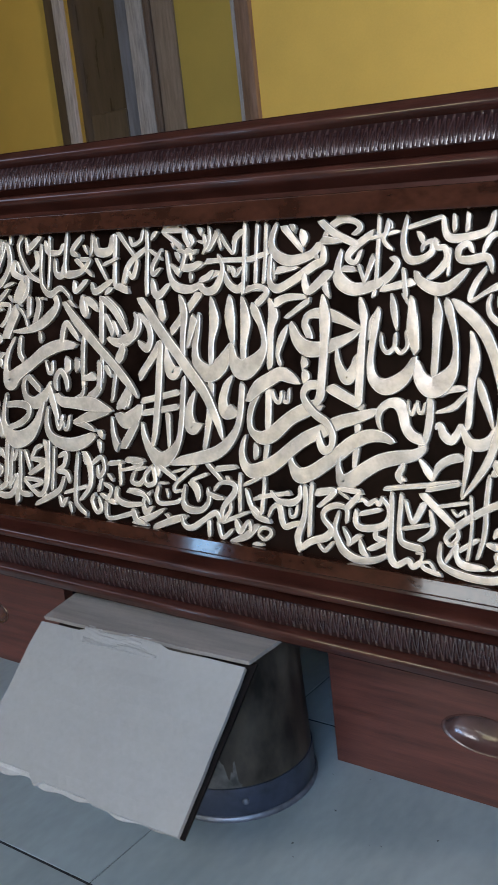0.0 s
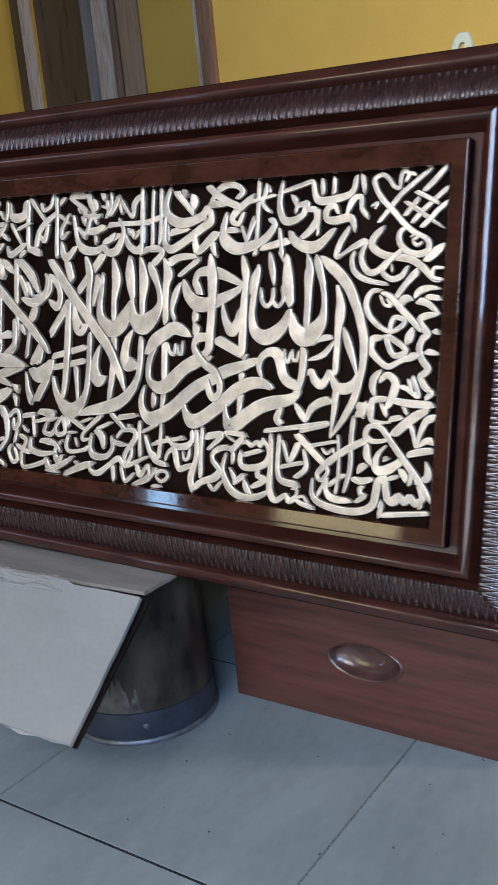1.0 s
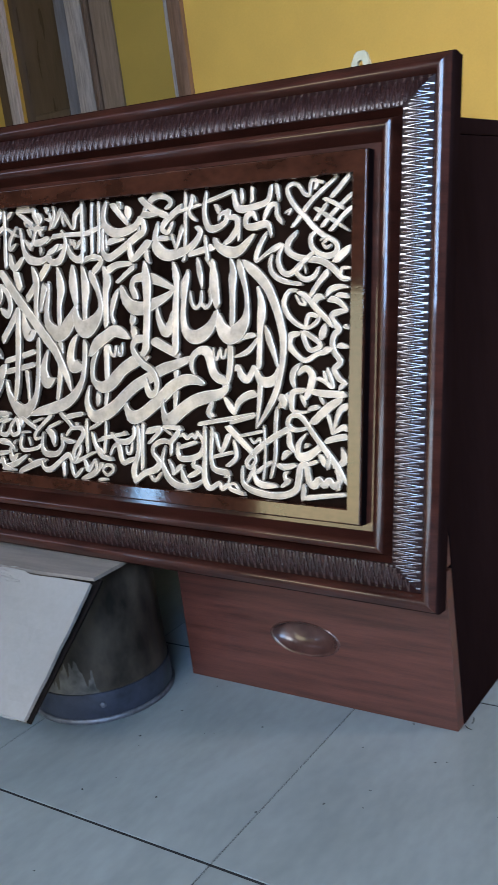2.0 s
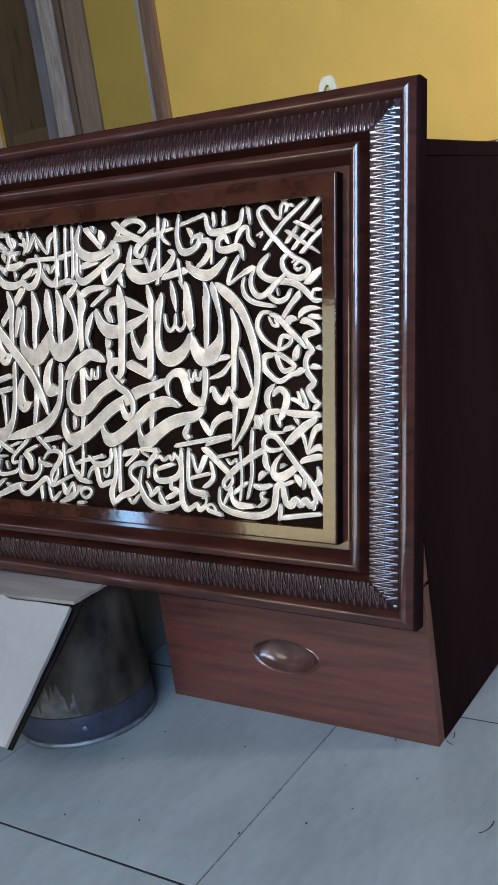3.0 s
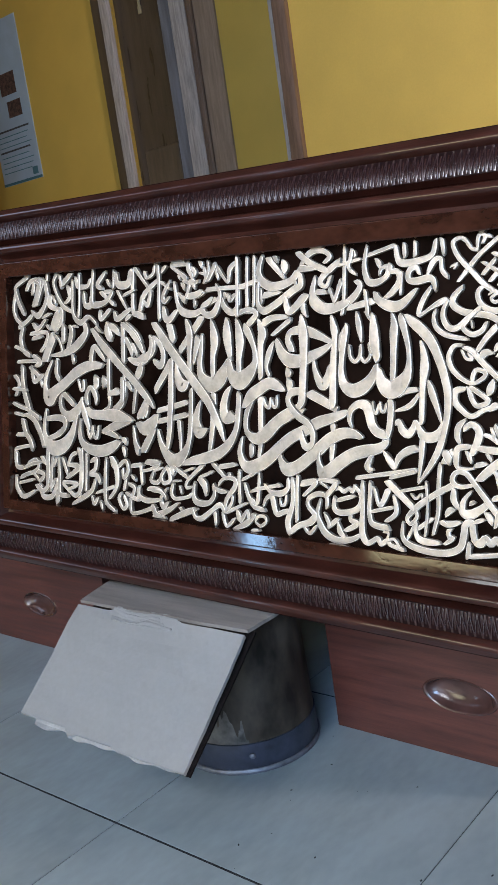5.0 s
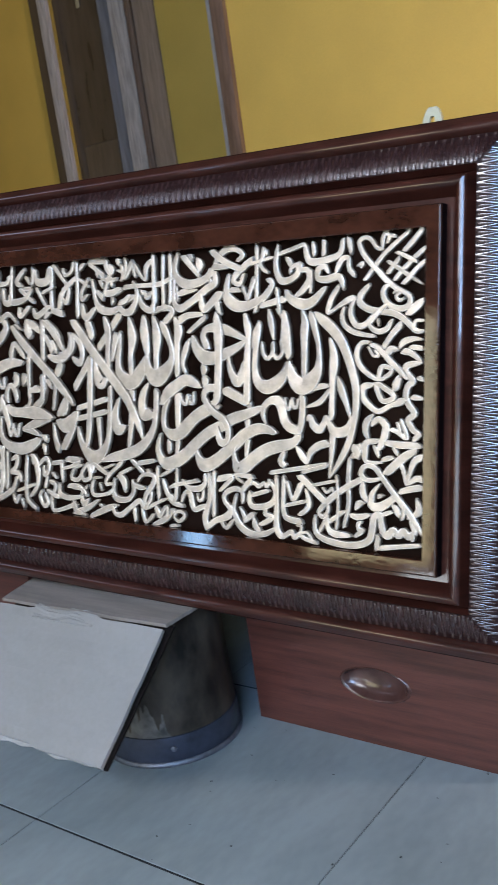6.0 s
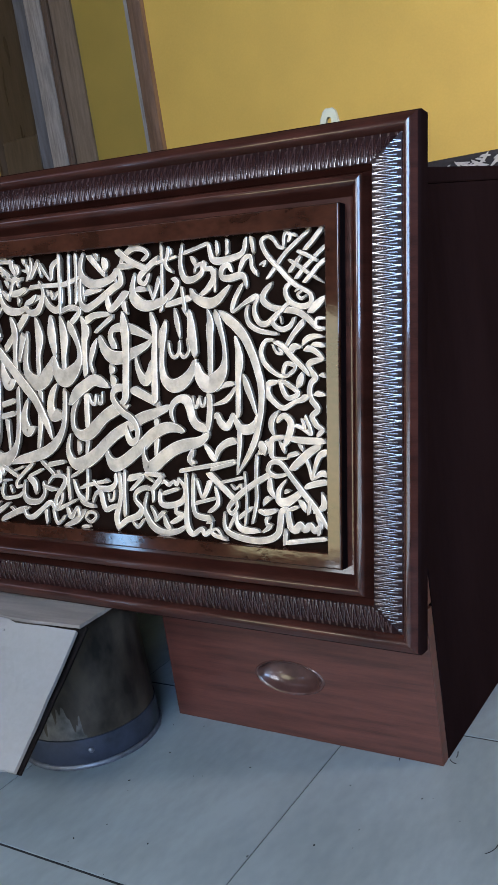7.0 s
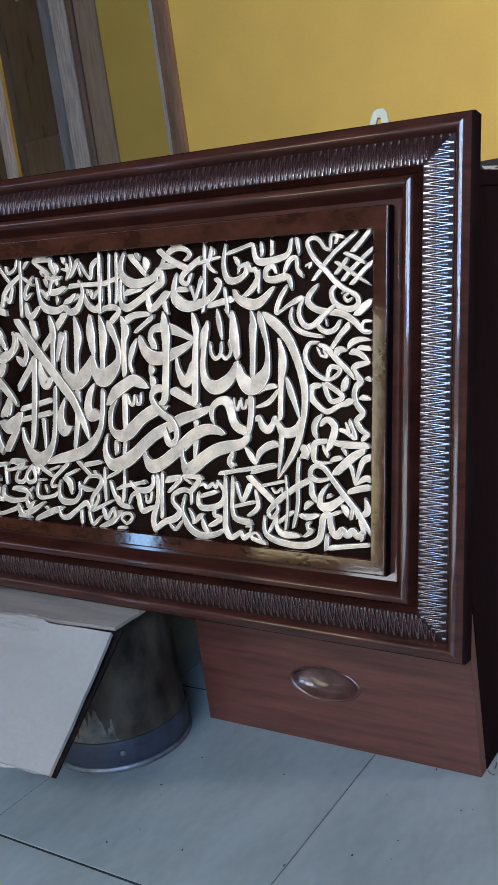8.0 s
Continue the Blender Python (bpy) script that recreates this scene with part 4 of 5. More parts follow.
stroke((7.5, 9.0, 5.2,), (419, 306), (431, 310), (439, 318))
# round the centre words
stroke((6.2,), (671, 82), (703, 88), (735, 94))
stroke((7.1, 7.6, 6.8), (482, 292), (500, 298), (514, 293), (509, 284), (498, 275))
stroke((7.2,), (46, 276), (74, 278), (89, 275), (83, 257), (70, 246))
stroke((8.3,), (51, 241), (72, 229), (57, 223))
stroke((8.6,), (43, 222), (66, 207), (74, 190))
stroke((9.5,), (57, 134), (69, 114), (80, 91))
stroke((8.6,), (39, 148), (64, 136))
# bottom band, left end
stroke((6.9,), (34, 60), (55, 67), (59, 53), (41, 43))
stroke((8.8,), (48, 49), (72, 44), (62, 31))
stroke((9.0,), (68, 74), (79, 62))
stroke((9.8,), (85, 93), (83, 54), (81, 15))
stroke((8.3,), (95, 75), (89, 16))
stroke((11.4, 10.2, 8.3), (63, 27), (70, 7), (92, 8), (103, 23), (103, 39))
stroke((9.1,), (159, 92), (165, 72), (165, 54), (163, 32), (158, 12))
# right column again
stroke((5.3, 7.6, 7.5, 5.0), (791, 297), (785, 288), (784, 278), (789, 268), (796, 264), (804, 266), (813, 274), (824, 283), (831, 289))
stroke((6.3, 9.2, 8.8, 8.6, 8.0, 5.1), (808, 312), (798, 303), (795, 294), (801, 287), (812, 282), (827, 280), (841, 277), (854, 269), (867, 257), (876, 257))
stroke((4.9, 6.3, 6.7, 7.2, 5.6), (831, 287), (820, 280), (813, 272), (809, 266), (814, 260), (822, 257), (832, 261), (837, 271))
stroke((3.7,), (819, 273), (821, 264))
stroke((6.0, 10.8, 8.5), (876, 292), (867, 285), (856, 275))
stroke((9.2, 7.4, 6.2), (849, 266), (837, 253), (825, 236))
stroke((4.6,), (877, 268), (867, 268), (866, 259), (874, 257))
stroke((4.8, 6.5, 7.4, 6.0, 5.3), (809, 245), (798, 244), (792, 232), (796, 219), (807, 208), (819, 202), (829, 203))
stroke((6.2,), (821, 202), (822, 211), (826, 217), (836, 214), (834, 208), (826, 203))
stroke((5.3, 7.2, 7.8, 7.1, 4.8), (810, 243), (821, 238), (834, 225), (848, 212), (856, 203))
stroke((4.3,), (808, 240), (814, 230), (822, 229), (816, 236))
stroke((6.2, 9.9, 4.7), (831, 227), (836, 236), (846, 236))
stroke((4.9, 8.2, 6.8, 2.8), (846, 238), (852, 245), (863, 248), (875, 247))
stroke((9.2, 8.1, 6.9, 4.0), (850, 234), (859, 233), (867, 228), (875, 221))
stroke((6.8,), (859, 239), (876, 237))
stroke((4.6, 8.2, 8.3, 8.3, 7.9, 8.4, 7.7, 7.9, 5.9), (875, 221), (866, 220), (856, 217), (855, 210), (863, 200), (858, 195), (855, 185), (858, 174), (866, 163), (858, 155), (861, 148), (865, 143), (875, 138))
stroke((7.5,), (869, 204), (876, 202))
stroke((9.3, 4.6), (863, 182), (877, 180))
stroke((6.0, 9.1, 9.5, 8.0, 7.2, 6.5, 7.6), (814, 195), (802, 193), (800, 182), (808, 172), (821, 164), (837, 172), (853, 176))
stroke((6.8,), (816, 198), (822, 182), (829, 176), (841, 182), (826, 193), (818, 197))
stroke((7.3, 10.4, 7.4), (848, 205), (844, 196), (842, 188))
stroke((9.4,), (843, 173), (854, 179))
stroke((4.9, 9.0, 8.4, 5.2), (814, 160), (806, 152), (804, 141), (808, 131))
stroke((7.2, 8.0, 10.0, 10.5, 8.1), (812, 148), (822, 155), (831, 148), (830, 137), (822, 118))
stroke((6.1,), (836, 144), (845, 141), (857, 134), (852, 149), (849, 155))
stroke((5.0,), (845, 152), (850, 139))
stroke((6.9,), (865, 132), (874, 139))
stroke((7.1, 9.4, 8.2), (830, 128), (848, 126), (875, 126))
stroke((7.1, 8.4, 9.2, 6.0, 3.6), (822, 129), (807, 127), (804, 117), (807, 104), (826, 104))
stroke((6.4,), (816, 124), (823, 111))
stroke((7.1,), (825, 107), (840, 111))
stroke((5.8, 10.5, 11.8, 9.5), (870, 121), (853, 111), (830, 90))
stroke((6.2,), (840, 122), (846, 114))
stroke((10.4, 8.3, 5.4, 4.2, 5.6, 6.2), (877, 113), (867, 108), (860, 90), (857, 80), (853, 96), (850, 103))
stroke((4.8, 6.4, 7.3, 6.4, 7.6, 7.6, 8.2, 8.2, 5.6), (826, 85), (809, 82), (800, 88), (804, 98), (816, 98), (830, 83), (849, 61), (864, 43), (878, 23))
stroke((7.0, 8.7, 8.1), (847, 70), (862, 75), (878, 78))
stroke((4.7, 8.1, 8.3), (860, 81), (870, 88), (877, 86))
stroke((3.7, 9.8, 4.6), (870, 65), (873, 50), (864, 43))
stroke((3.6, 6.4, 10.2, 13.0, 10.7, 8.2), (823, 78), (814, 67), (812, 54), (821, 50), (835, 58), (845, 67))
stroke((7.1,), (821, 63), (827, 66))
stroke((8.5,), (788, 76), (802, 84))
stroke((6.6, 9.2, 5.3), (802, 80), (802, 66), (809, 56))
stroke((6.2, 8.6, 3.6), (791, 46), (797, 53), (804, 55))
stroke((6.3, 8.4, 6.0), (786, 38), (798, 37), (811, 41))
stroke((5.4, 6.1, 6.6, 6.6), (800, 30), (795, 28), (797, 21), (802, 21), (791, 12))
stroke((10.0, 8.8), (799, 123), (787, 107))
stroke((4.9, 8.3, 9.7, 9.8, 9.5, 8.3, 9.1), (737, 33), (737, 14), (749, 5), (775, 1), (797, 3), (811, 11), (815, 26), (817, 38), (824, 42), (826, 31), (829, 20))
stroke((9.0, 11.5, 9.0, 9.3, 8.9, 9.2, 7.5, 5.7), (826, 22), (835, 18), (841, 25), (847, 19), (854, 25), (860, 19), (868, 26), (862, 39))
stroke((8.9,), (842, 55), (850, 43))
stroke((6.1,), (856, 56), (853, 38))
stroke((4.9,), (861, 52), (860, 40))
stroke((5.9,), (827, 42), (840, 47))
stroke((7.2, 5.8), (824, 2), (877, 11))
stroke((7.0,), (822, 17), (820, -2))
stroke((6.0,), (868, 23), (866, 14))
# bottom band again
stroke((6.1,), (670, 82), (754, 98))
stroke((6.8, 9.5, 5.1), (692, 111), (686, 97), (694, 94))
stroke((6.4, 7.2, 10.0, 7.2, 7.2, 7.0, 6.2, 6.3), (680, 79), (681, 46), (681, 14), (689, 2), (702, 9), (708, 3), (716, 8), (721, 3), (740, -1))
stroke((6.3, 6.3, 7.9, 10.1), (691, 79), (690, 53), (691, 37), (696, 26), (718, 23))
stroke((5.6, 6.3, 9.1), (695, 73), (705, 50), (717, 73))
stroke((5.5,), (694, 42), (724, 50))
stroke((9.3, 8.5), (713, 82), (751, 51))
stroke((5.5, 6.9, 5.6), (724, 65), (728, 44), (713, 31))
stroke((4.0,), (710, 18), (718, 18), (717, 9), (726, 11), (734, 1))
stroke((4.7,), (731, 70), (764, 78))
stroke((4.0,), (747, 69), (753, 63), (760, 69), (762, 64))
stroke((9.3, 8.2, 8.3, 6.0, 5.5, 5.5, 5.3), (793, 79), (776, 69), (756, 54), (742, 39), (747, 32), (755, 41), (753, 49))
stroke((6.3, 6.4, 6.4, 5.0), (784, 107), (782, 76), (782, 47), (776, 21))
stroke((4.6,), (766, 85), (769, 53), (766, 18))
stroke((6.0, 6.6, 9.7, 6.0), (754, 36), (755, 21), (764, 13), (786, 13))
stroke((5.0,), (743, 13), (749, 24), (755, 34))
stroke((5.9,), (755, 26), (776, 42))
stroke((7.6,), (786, 40), (795, 35))
stroke((4.9,), (520, 81), (517, 33))
stroke((6.0,), (510, 54), (551, 63))
stroke((8.0,), (548, 63), (556, 64))
stroke((4.8, 6.8, 9.4, 6.8, 6.4), (529, 64), (539, 54), (557, 53), (568, 61), (567, 74))
stroke((5.5, 6.0, 8.3, 8.3, 8.1, 7.9, 5.2), (526, 33), (531, 44), (540, 47), (545, 31), (550, 24), (560, 28), (572, 32))
stroke((4.8,), (555, 46), (557, 37), (564, 40), (566, 52))
stroke((7.2, 7.2, 9.3, 9.8), (574, 75), (575, 42), (567, 15), (572, -1))
stroke((6.3,), (583, 79), (582, 17))
stroke((8.2, 9.1, 11.2, 7.6, 6.9, 7.8, 6.7, 6.1), (572, 2), (584, 12), (602, 19), (609, 29), (599, 40), (600, 50), (614, 57), (627, 54), (628, 39))
stroke((10.4, 8.2, 5.5), (587, 68), (611, 72), (591, 52))
stroke((5.8, 7.7), (614, 76), (645, 75))
stroke((8.1,), (643, 73), (626, 54))
stroke((4.2,), (616, 73), (630, 66))
stroke((5.6,), (593, 11), (602, 4), (613, 16))
stroke((5.3, 7.8, 10.7, 11.2, 8.8, 5.6), (617, 50), (613, 33), (616, 21), (625, 7), (642, 0), (664, 3), (678, 11))
stroke((4.6, 7.6, 4.5), (624, 34), (631, 21), (630, 14))
stroke((6.6, 7.9), (630, 15), (645, 28))
stroke((3.9, 9.1, 3.6), (645, 24), (649, 11), (657, 6))
stroke((7.6, 5.6, 6.4, 5.6, 6.2, 6.2), (635, 64), (645, 67), (652, 63), (660, 68), (665, 64), (669, 73))
stroke((6.7, 8.0, 8.8, 8.4, 6.5, 5.6), (639, 55), (638, 42), (645, 36), (662, 38), (674, 44), (678, 54), (675, 64), (667, 72))
stroke((6.3,), (643, 51), (668, 59))
stroke((6.5, 7.4, 7.6), (664, 37), (663, 28), (673, 24), (655, 13))
stroke((5.8,), (486, 79), (487, 33))
stroke((5.0,), (520, 79), (519, 35))
stroke((5.3,), (491, 66), (513, 77))
stroke((8.2, 6.9), (449, 81), (481, 87))
stroke((8.4, 6.9), (436, 86), (461, 65))
stroke((5.5,), (413, 63), (438, 74))
stroke((7.8, 5.9, 6.1, 4.2), (420, 83), (391, 58), (388, 47), (398, 49))
stroke((6.9,), (363, 77), (391, 62))
stroke((4.2,), (381, 69), (404, 77))
stroke((8.5, 12.4, 6.2), (412, 62), (423, 54), (427, 39))
stroke((5.5, 7.8, 10.8, 8.3, 7.7, 6.1), (404, 56), (401, 37), (408, 27), (429, 28), (440, 40), (437, 56))
stroke((5.1, 7.7, 4.7), (437, 52), (451, 47), (463, 47))
stroke((5.1, 5.3, 7.4, 9.1, 7.9, 6.7, 5.7, 5.2), (448, 55), (458, 65), (477, 66), (479, 56), (463, 36), (462, 20), (473, 32), (474, 43))
stroke((7.3,), (466, 74), (470, 68))
stroke((7.2, 7.5, 8.8, 7.3, 8.4, 6.7), (401, 18), (406, 6), (418, 5), (437, 18), (453, 28), (460, 17))
stroke((7.4, 11.0, 4.8), (357, -3), (392, 12), (410, 18))
stroke((7.7, 6.1), (442, 19), (444, -3))
stroke((6.9, 6.0, 6.1), (455, 17), (463, -1), (477, 11))
stroke((4.6, 10.4, 8.5), (473, -5), (497, 6), (512, 21))
stroke((6.7, 8.9, 5.0, 6.6), (482, 24), (488, 10), (500, 24), (504, 11))
stroke((6.4, 4.6), (463, 18), (500, 35))
stroke((5.8, 7.3, 8.5, 7.1), (494, 62), (500, 45), (510, 31), (529, 27))
stroke((8.0,), (503, 42), (514, 34))
stroke((5.1,), (505, 51), (529, 58))
stroke((5.2,), (507, -2), (521, -1))
stroke((6.2, 7.4), (319, 76), (338, 81))
stroke((5.0,), (325, 67), (342, 73))
stroke((6.9,), (351, 75), (339, 60), (344, 50), (357, 55), (355, 68), (351, 74))
stroke((8.0,), (359, 76), (365, 64))
stroke((4.3,), (363, 55), (377, 56))
stroke((6.3, 6.8, 6.0, 6.1), (363, 51), (359, 37), (367, 29), (393, 34), (398, 40))
stroke((4.9,), (375, 48), (379, 37))
stroke((7.7, 6.3, 6.2), (320, 38), (341, 36), (350, 27))
stroke((5.6, 6.4, 10.1, 5.4), (350, 42), (337, 28), (342, 14), (353, 23))
stroke((7.4, 8.7, 9.0, 4.5), (320, 15), (329, 3), (350, 9), (373, 23))
stroke((5.0,), (321, -1), (345, -2))
stroke((5.6,), (374, 17), (383, 12))
stroke((7.1, 8.1, 9.2, 8.6), (113, 74), (113, 47), (113, 16), (133, 13))
stroke((7.4,), (106, 74), (97, 57))
stroke((7.2,), (103, 37), (92, 21))
stroke((10.1,), (107, 19), (105, -3))
stroke((7.9,), (119, 75), (132, 48))
stroke((7.2, 7.1), (132, 62), (141, 78), (155, 85))
stroke((6.3, 10.4, 6.8), (135, 64), (159, 61), (130, 41))
stroke((6.2, 6.8, 5.6), (120, 35), (157, 34), (133, 23))
stroke((6.7, 8.4, 8.8, 7.7), (120, 32), (146, 15), (161, 23), (166, 50), (167, 92))
stroke((5.6, 9.8, 9.3, 7.9), (142, 0), (169, 14), (189, 27), (197, 46))
stroke((6.7,), (178, 84), (176, 24))
stroke((6.1, 8.3, 8.4, 6.1, 9.1, 7.3), (188, 72), (201, 77), (198, 61), (185, 52), (203, 51), (210, 39))
stroke((7.4, 8.4, 8.4, 6.3), (223, 80), (220, 18), (227, 7), (242, -2))
stroke((8.7, 11.0, 7.7, 6.2), (233, 83), (244, 66), (247, 39), (228, 16))
stroke((10.9,), (235, 77), (238, 68))
stroke((5.3, 6.5), (199, 23), (241, 37))
stroke((7.1,), (188, 18), (194, 5), (202, 17))
stroke((9.4, 5.7), (209, 11), (213, -3))
stroke((7.2,), (250, 68), (265, 78), (271, 63), (262, 52), (259, 66))
stroke((6.1, 7.9), (266, 56), (261, 32))
stroke((7.2,), (265, 30), (277, 25), (283, 38), (271, 43))
stroke((6.8,), (254, 27), (249, 18), (258, 4), (267, 10), (260, 24))
stroke((7.5,), (278, 71), (302, 75))
stroke((6.3,), (278, 58), (287, 50))
stroke((10.0, 8.7, 6.2, 5.0), (307, 79), (334, 79), (321, 70), (298, 64))
stroke((6.1,), (298, 75), (300, 44))
stroke((7.2,), (322, 65), (317, 52), (329, 49), (337, 56), (341, 66))
stroke((7.8,), (312, 39), (329, 40), (344, 35))
stroke((6.9, 8.4, 8.7, 5.6), (294, 41), (293, 27), (312, 21), (339, 25))
stroke((8.1, 6.3, 7.5), (276, 20), (281, -1), (328, 13))
stroke((7.7, 10.3, 5.2), (323, 17), (329, 3), (343, 1))
stroke((7.9,), (281, 23), (293, 21))
# top band again
stroke((5.6,), (650, 370), (650, 308), (647, 285))
stroke((4.8,), (639, 346), (674, 353))
stroke((7.0, 6.2, 5.8, 4.8), (662, 365), (660, 353), (657, 346), (661, 339), (668, 334))
stroke((5.3,), (662, 365), (665, 356))
stroke((7.3, 8.1, 10.8, 10.2, 7.5), (665, 327), (673, 320), (664, 307), (650, 298), (639, 294))
stroke((6.1, 8.2, 10.5, 8.0, 7.4, 5.9, 5.4), (682, 368), (678, 343), (684, 325), (697, 323), (710, 330), (710, 341), (701, 338), (700, 331))
stroke((5.9,), (682, 356), (721, 366))
stroke((6.2, 8.6), (694, 352), (701, 341))
stroke((5.7, 7.6, 10.3, 9.3, 7.5, 6.2), (721, 366), (724, 350), (732, 343), (754, 345), (769, 351), (773, 368))
stroke((5.7, 6.3), (733, 367), (734, 350))
stroke((7.5, 5.0, 8.8), (747, 368), (747, 359), (747, 350))
stroke((9.0, 6.8, 7.6, 9.0, 8.7, 5.0), (714, 344), (715, 335), (724, 334), (727, 323), (717, 310), (705, 302))
stroke((3.4, 4.6), (730, 334), (729, 306))
stroke((5.3, 7.1, 8.2, 7.8, 10.1, 9.5, 4.7), (754, 328), (749, 337), (740, 333), (740, 323), (751, 321), (769, 323), (775, 308))
stroke((6.4, 11.5, 15.1, 12.3, 4.9), (694, 312), (700, 301), (717, 293), (732, 296), (751, 313))
stroke((7.2, 10.6), (655, 293), (693, 301))
stroke((5.4, 6.7), (681, 315), (685, 283))
stroke((7.1, 5.3), (780, 369), (784, 349))
stroke((6.2, 7.4, 4.7, 8.1, 6.8), (769, 313), (758, 297), (754, 281), (771, 290), (783, 296), (790, 299))
stroke((5.0, 7.5, 5.7, 6.0, 6.6), (764, 327), (771, 342), (780, 345), (782, 332), (790, 323))
stroke((5.7,), (482, 370), (482, 315), (482, 289))
stroke((5.8,), (497, 369), (497, 301))
stroke((5.7,), (510, 369), (509, 301))
stroke((8.1, 5.9), (486, 328), (515, 337))
stroke((6.3, 9.6, 12.8, 14.1, 11.4, 10.1), (525, 368), (518, 350), (523, 335), (543, 326), (570, 332), (582, 345))
stroke((9.6, 6.7), (532, 365), (559, 336))
stroke((8.4,), (544, 366), (549, 359))
stroke((7.5, 12.0, 4.6), (557, 360), (559, 351), (560, 342))
stroke((10.9, 8.5, 4.8), (582, 347), (608, 345))
stroke((8.9, 9.7, 8.4), (580, 368), (600, 353), (628, 340))
stroke((5.8, 8.7, 9.3, 7.1, 7.6, 5.4), (584, 347), (594, 361), (608, 368), (623, 365), (629, 358), (620, 351))
stroke((9.2, 9.3, 8.5, 6.1, 5.7), (645, 353), (622, 337), (616, 327), (625, 322), (631, 335))
stroke((7.4, 9.3, 10.9, 11.0, 11.3, 8.0, 6.4), (584, 342), (586, 326), (573, 319), (545, 302), (527, 295), (517, 306), (518, 333))
stroke((7.1,), (575, 334), (579, 325))
stroke((10.3, 7.6), (524, 315), (552, 320))
stroke((4.7,), (520, 326), (523, 305))
stroke((6.0, 9.2, 11.0, 13.7), (563, 313), (565, 298), (571, 293), (596, 314))
stroke((6.0, 8.3, 4.2), (592, 302), (590, 295), (596, 285))
stroke((5.9, 10.3, 17.2, 16.1, 13.2, 11.5), (607, 336), (603, 317), (607, 303), (622, 294), (645, 297), (656, 303))
stroke((8.4, 7.2), (607, 316), (625, 315))
stroke((5.4,), (627, 321), (637, 299))
stroke((8.5, 5.7), (645, 329), (636, 301))
stroke((7.7,), (484, 296), (514, 296))
stroke((7.1, 5.8), (514, 291), (498, 279))
stroke((12.2, 10.1, 6.2), (525, 278), (540, 285), (567, 286))
stroke((8.2, 6.2), (570, 283), (539, 262))
stroke((8.0, 5.9), (285, 369), (318, 334))
stroke((7.0, 9.9, 6.6), (334, 348), (307, 328), (298, 303))
stroke((6.5, 8.1, 5.4), (322, 333), (315, 312), (307, 319))
stroke((6.1, 5.9, 6.5, 6.5), (308, 362), (313, 352), (325, 357), (328, 370))
stroke((6.5,), (334, 370), (336, 289))
stroke((7.2,), (342, 358), (351, 367))
stroke((5.6,), (339, 345), (360, 333))
stroke((6.7, 7.4, 7.8, 4.6), (360, 344), (346, 325), (348, 315), (360, 322))
stroke((6.3, 11.0, 11.2, 7.0), (346, 309), (349, 293), (358, 289), (373, 303))
stroke((6.1, 7.6, 12.6, 11.4, 8.4), (366, 343), (373, 313), (384, 299), (405, 296), (423, 303))
stroke((8.0, 5.6), (366, 367), (393, 366))
stroke((5.0, 6.1), (369, 361), (392, 346))
stroke((5.0, 7.5, 6.8, 4.7), (374, 327), (387, 318), (395, 338), (383, 343))
stroke((5.6,), (374, 352), (378, 346))
stroke((6.7,), (399, 362), (406, 353), (399, 346))
stroke((4.5,), (414, 353), (427, 349))
stroke((6.6,), (424, 360), (427, 344))
stroke((7.2, 6.0, 5.9), (413, 341), (404, 338), (406, 331))
stroke((6.1, 9.5, 5.9), (397, 326), (405, 321), (423, 326))
stroke((6.0, 10.5), (403, 317), (405, 306))
stroke((8.4, 6.4), (444, 363), (430, 339))
stroke((6.4, 5.1, 8.5, 6.3), (444, 361), (464, 337), (467, 354), (479, 363))
stroke((6.3,), (482, 366), (483, 302))
stroke((7.9, 6.6, 7.6), (426, 328), (450, 329), (496, 329))
stroke((8.8, 10.5, 11.5, 6.8, 5.5), (418, 301), (429, 293), (443, 297), (452, 319), (444, 335))
stroke((6.1, 8.5), (423, 305), (446, 316))
stroke((6.1, 9.5, 10.5, 6.5), (450, 322), (459, 303), (473, 295), (483, 305))
stroke((5.4, 7.6, 6.4), (464, 322), (468, 312), (478, 321))
stroke((6.7,), (486, 294), (496, 297))
stroke((11.5, 12.7, 8.2), (72, 366), (69, 348), (55, 320))
stroke((6.8,), (60, 362), (74, 355))
stroke((7.3, 9.2, 9.2, 11.4, 6.7), (85, 362), (90, 340), (83, 320), (68, 305), (50, 313))
stroke((6.6,), (89, 373), (89, 360))
stroke((8.9, 6.7, 8.4, 6.5), (113, 372), (105, 355), (124, 321), (150, 308))
stroke((8.3, 11.2, 7.9, 5.1), (98, 337), (96, 322), (114, 314), (125, 317))
stroke((6.8,), (103, 337), (111, 322))
stroke((6.2, 7.0), (120, 369), (125, 347))
stroke((10.6, 7.5), (128, 353), (149, 369))
stroke((10.5, 8.7, 6.0), (139, 350), (143, 332), (131, 322))
stroke((8.0, 8.0, 10.6, 7.7, 6.1), (151, 358), (153, 308), (168, 291), (189, 299), (206, 286))
stroke((5.9, 10.0, 7.1, 7.3), (158, 363), (164, 348), (184, 347), (191, 358))
stroke((5.8,), (167, 368), (165, 298))
stroke((6.9, 10.5, 10.4, 6.8), (176, 339), (177, 319), (189, 317), (192, 332))
stroke((6.8, 7.7, 12.0, 8.4, 7.4), (198, 372), (196, 323), (204, 317), (227, 321), (240, 335))
stroke((8.0, 5.9), (214, 337), (244, 315))
stroke((7.0,), (220, 336), (240, 336))
stroke((7.5, 10.5, 5.6), (225, 366), (208, 348), (220, 341))
stroke((5.8,), (228, 355), (236, 344))
stroke((6.6,), (243, 368), (240, 340))
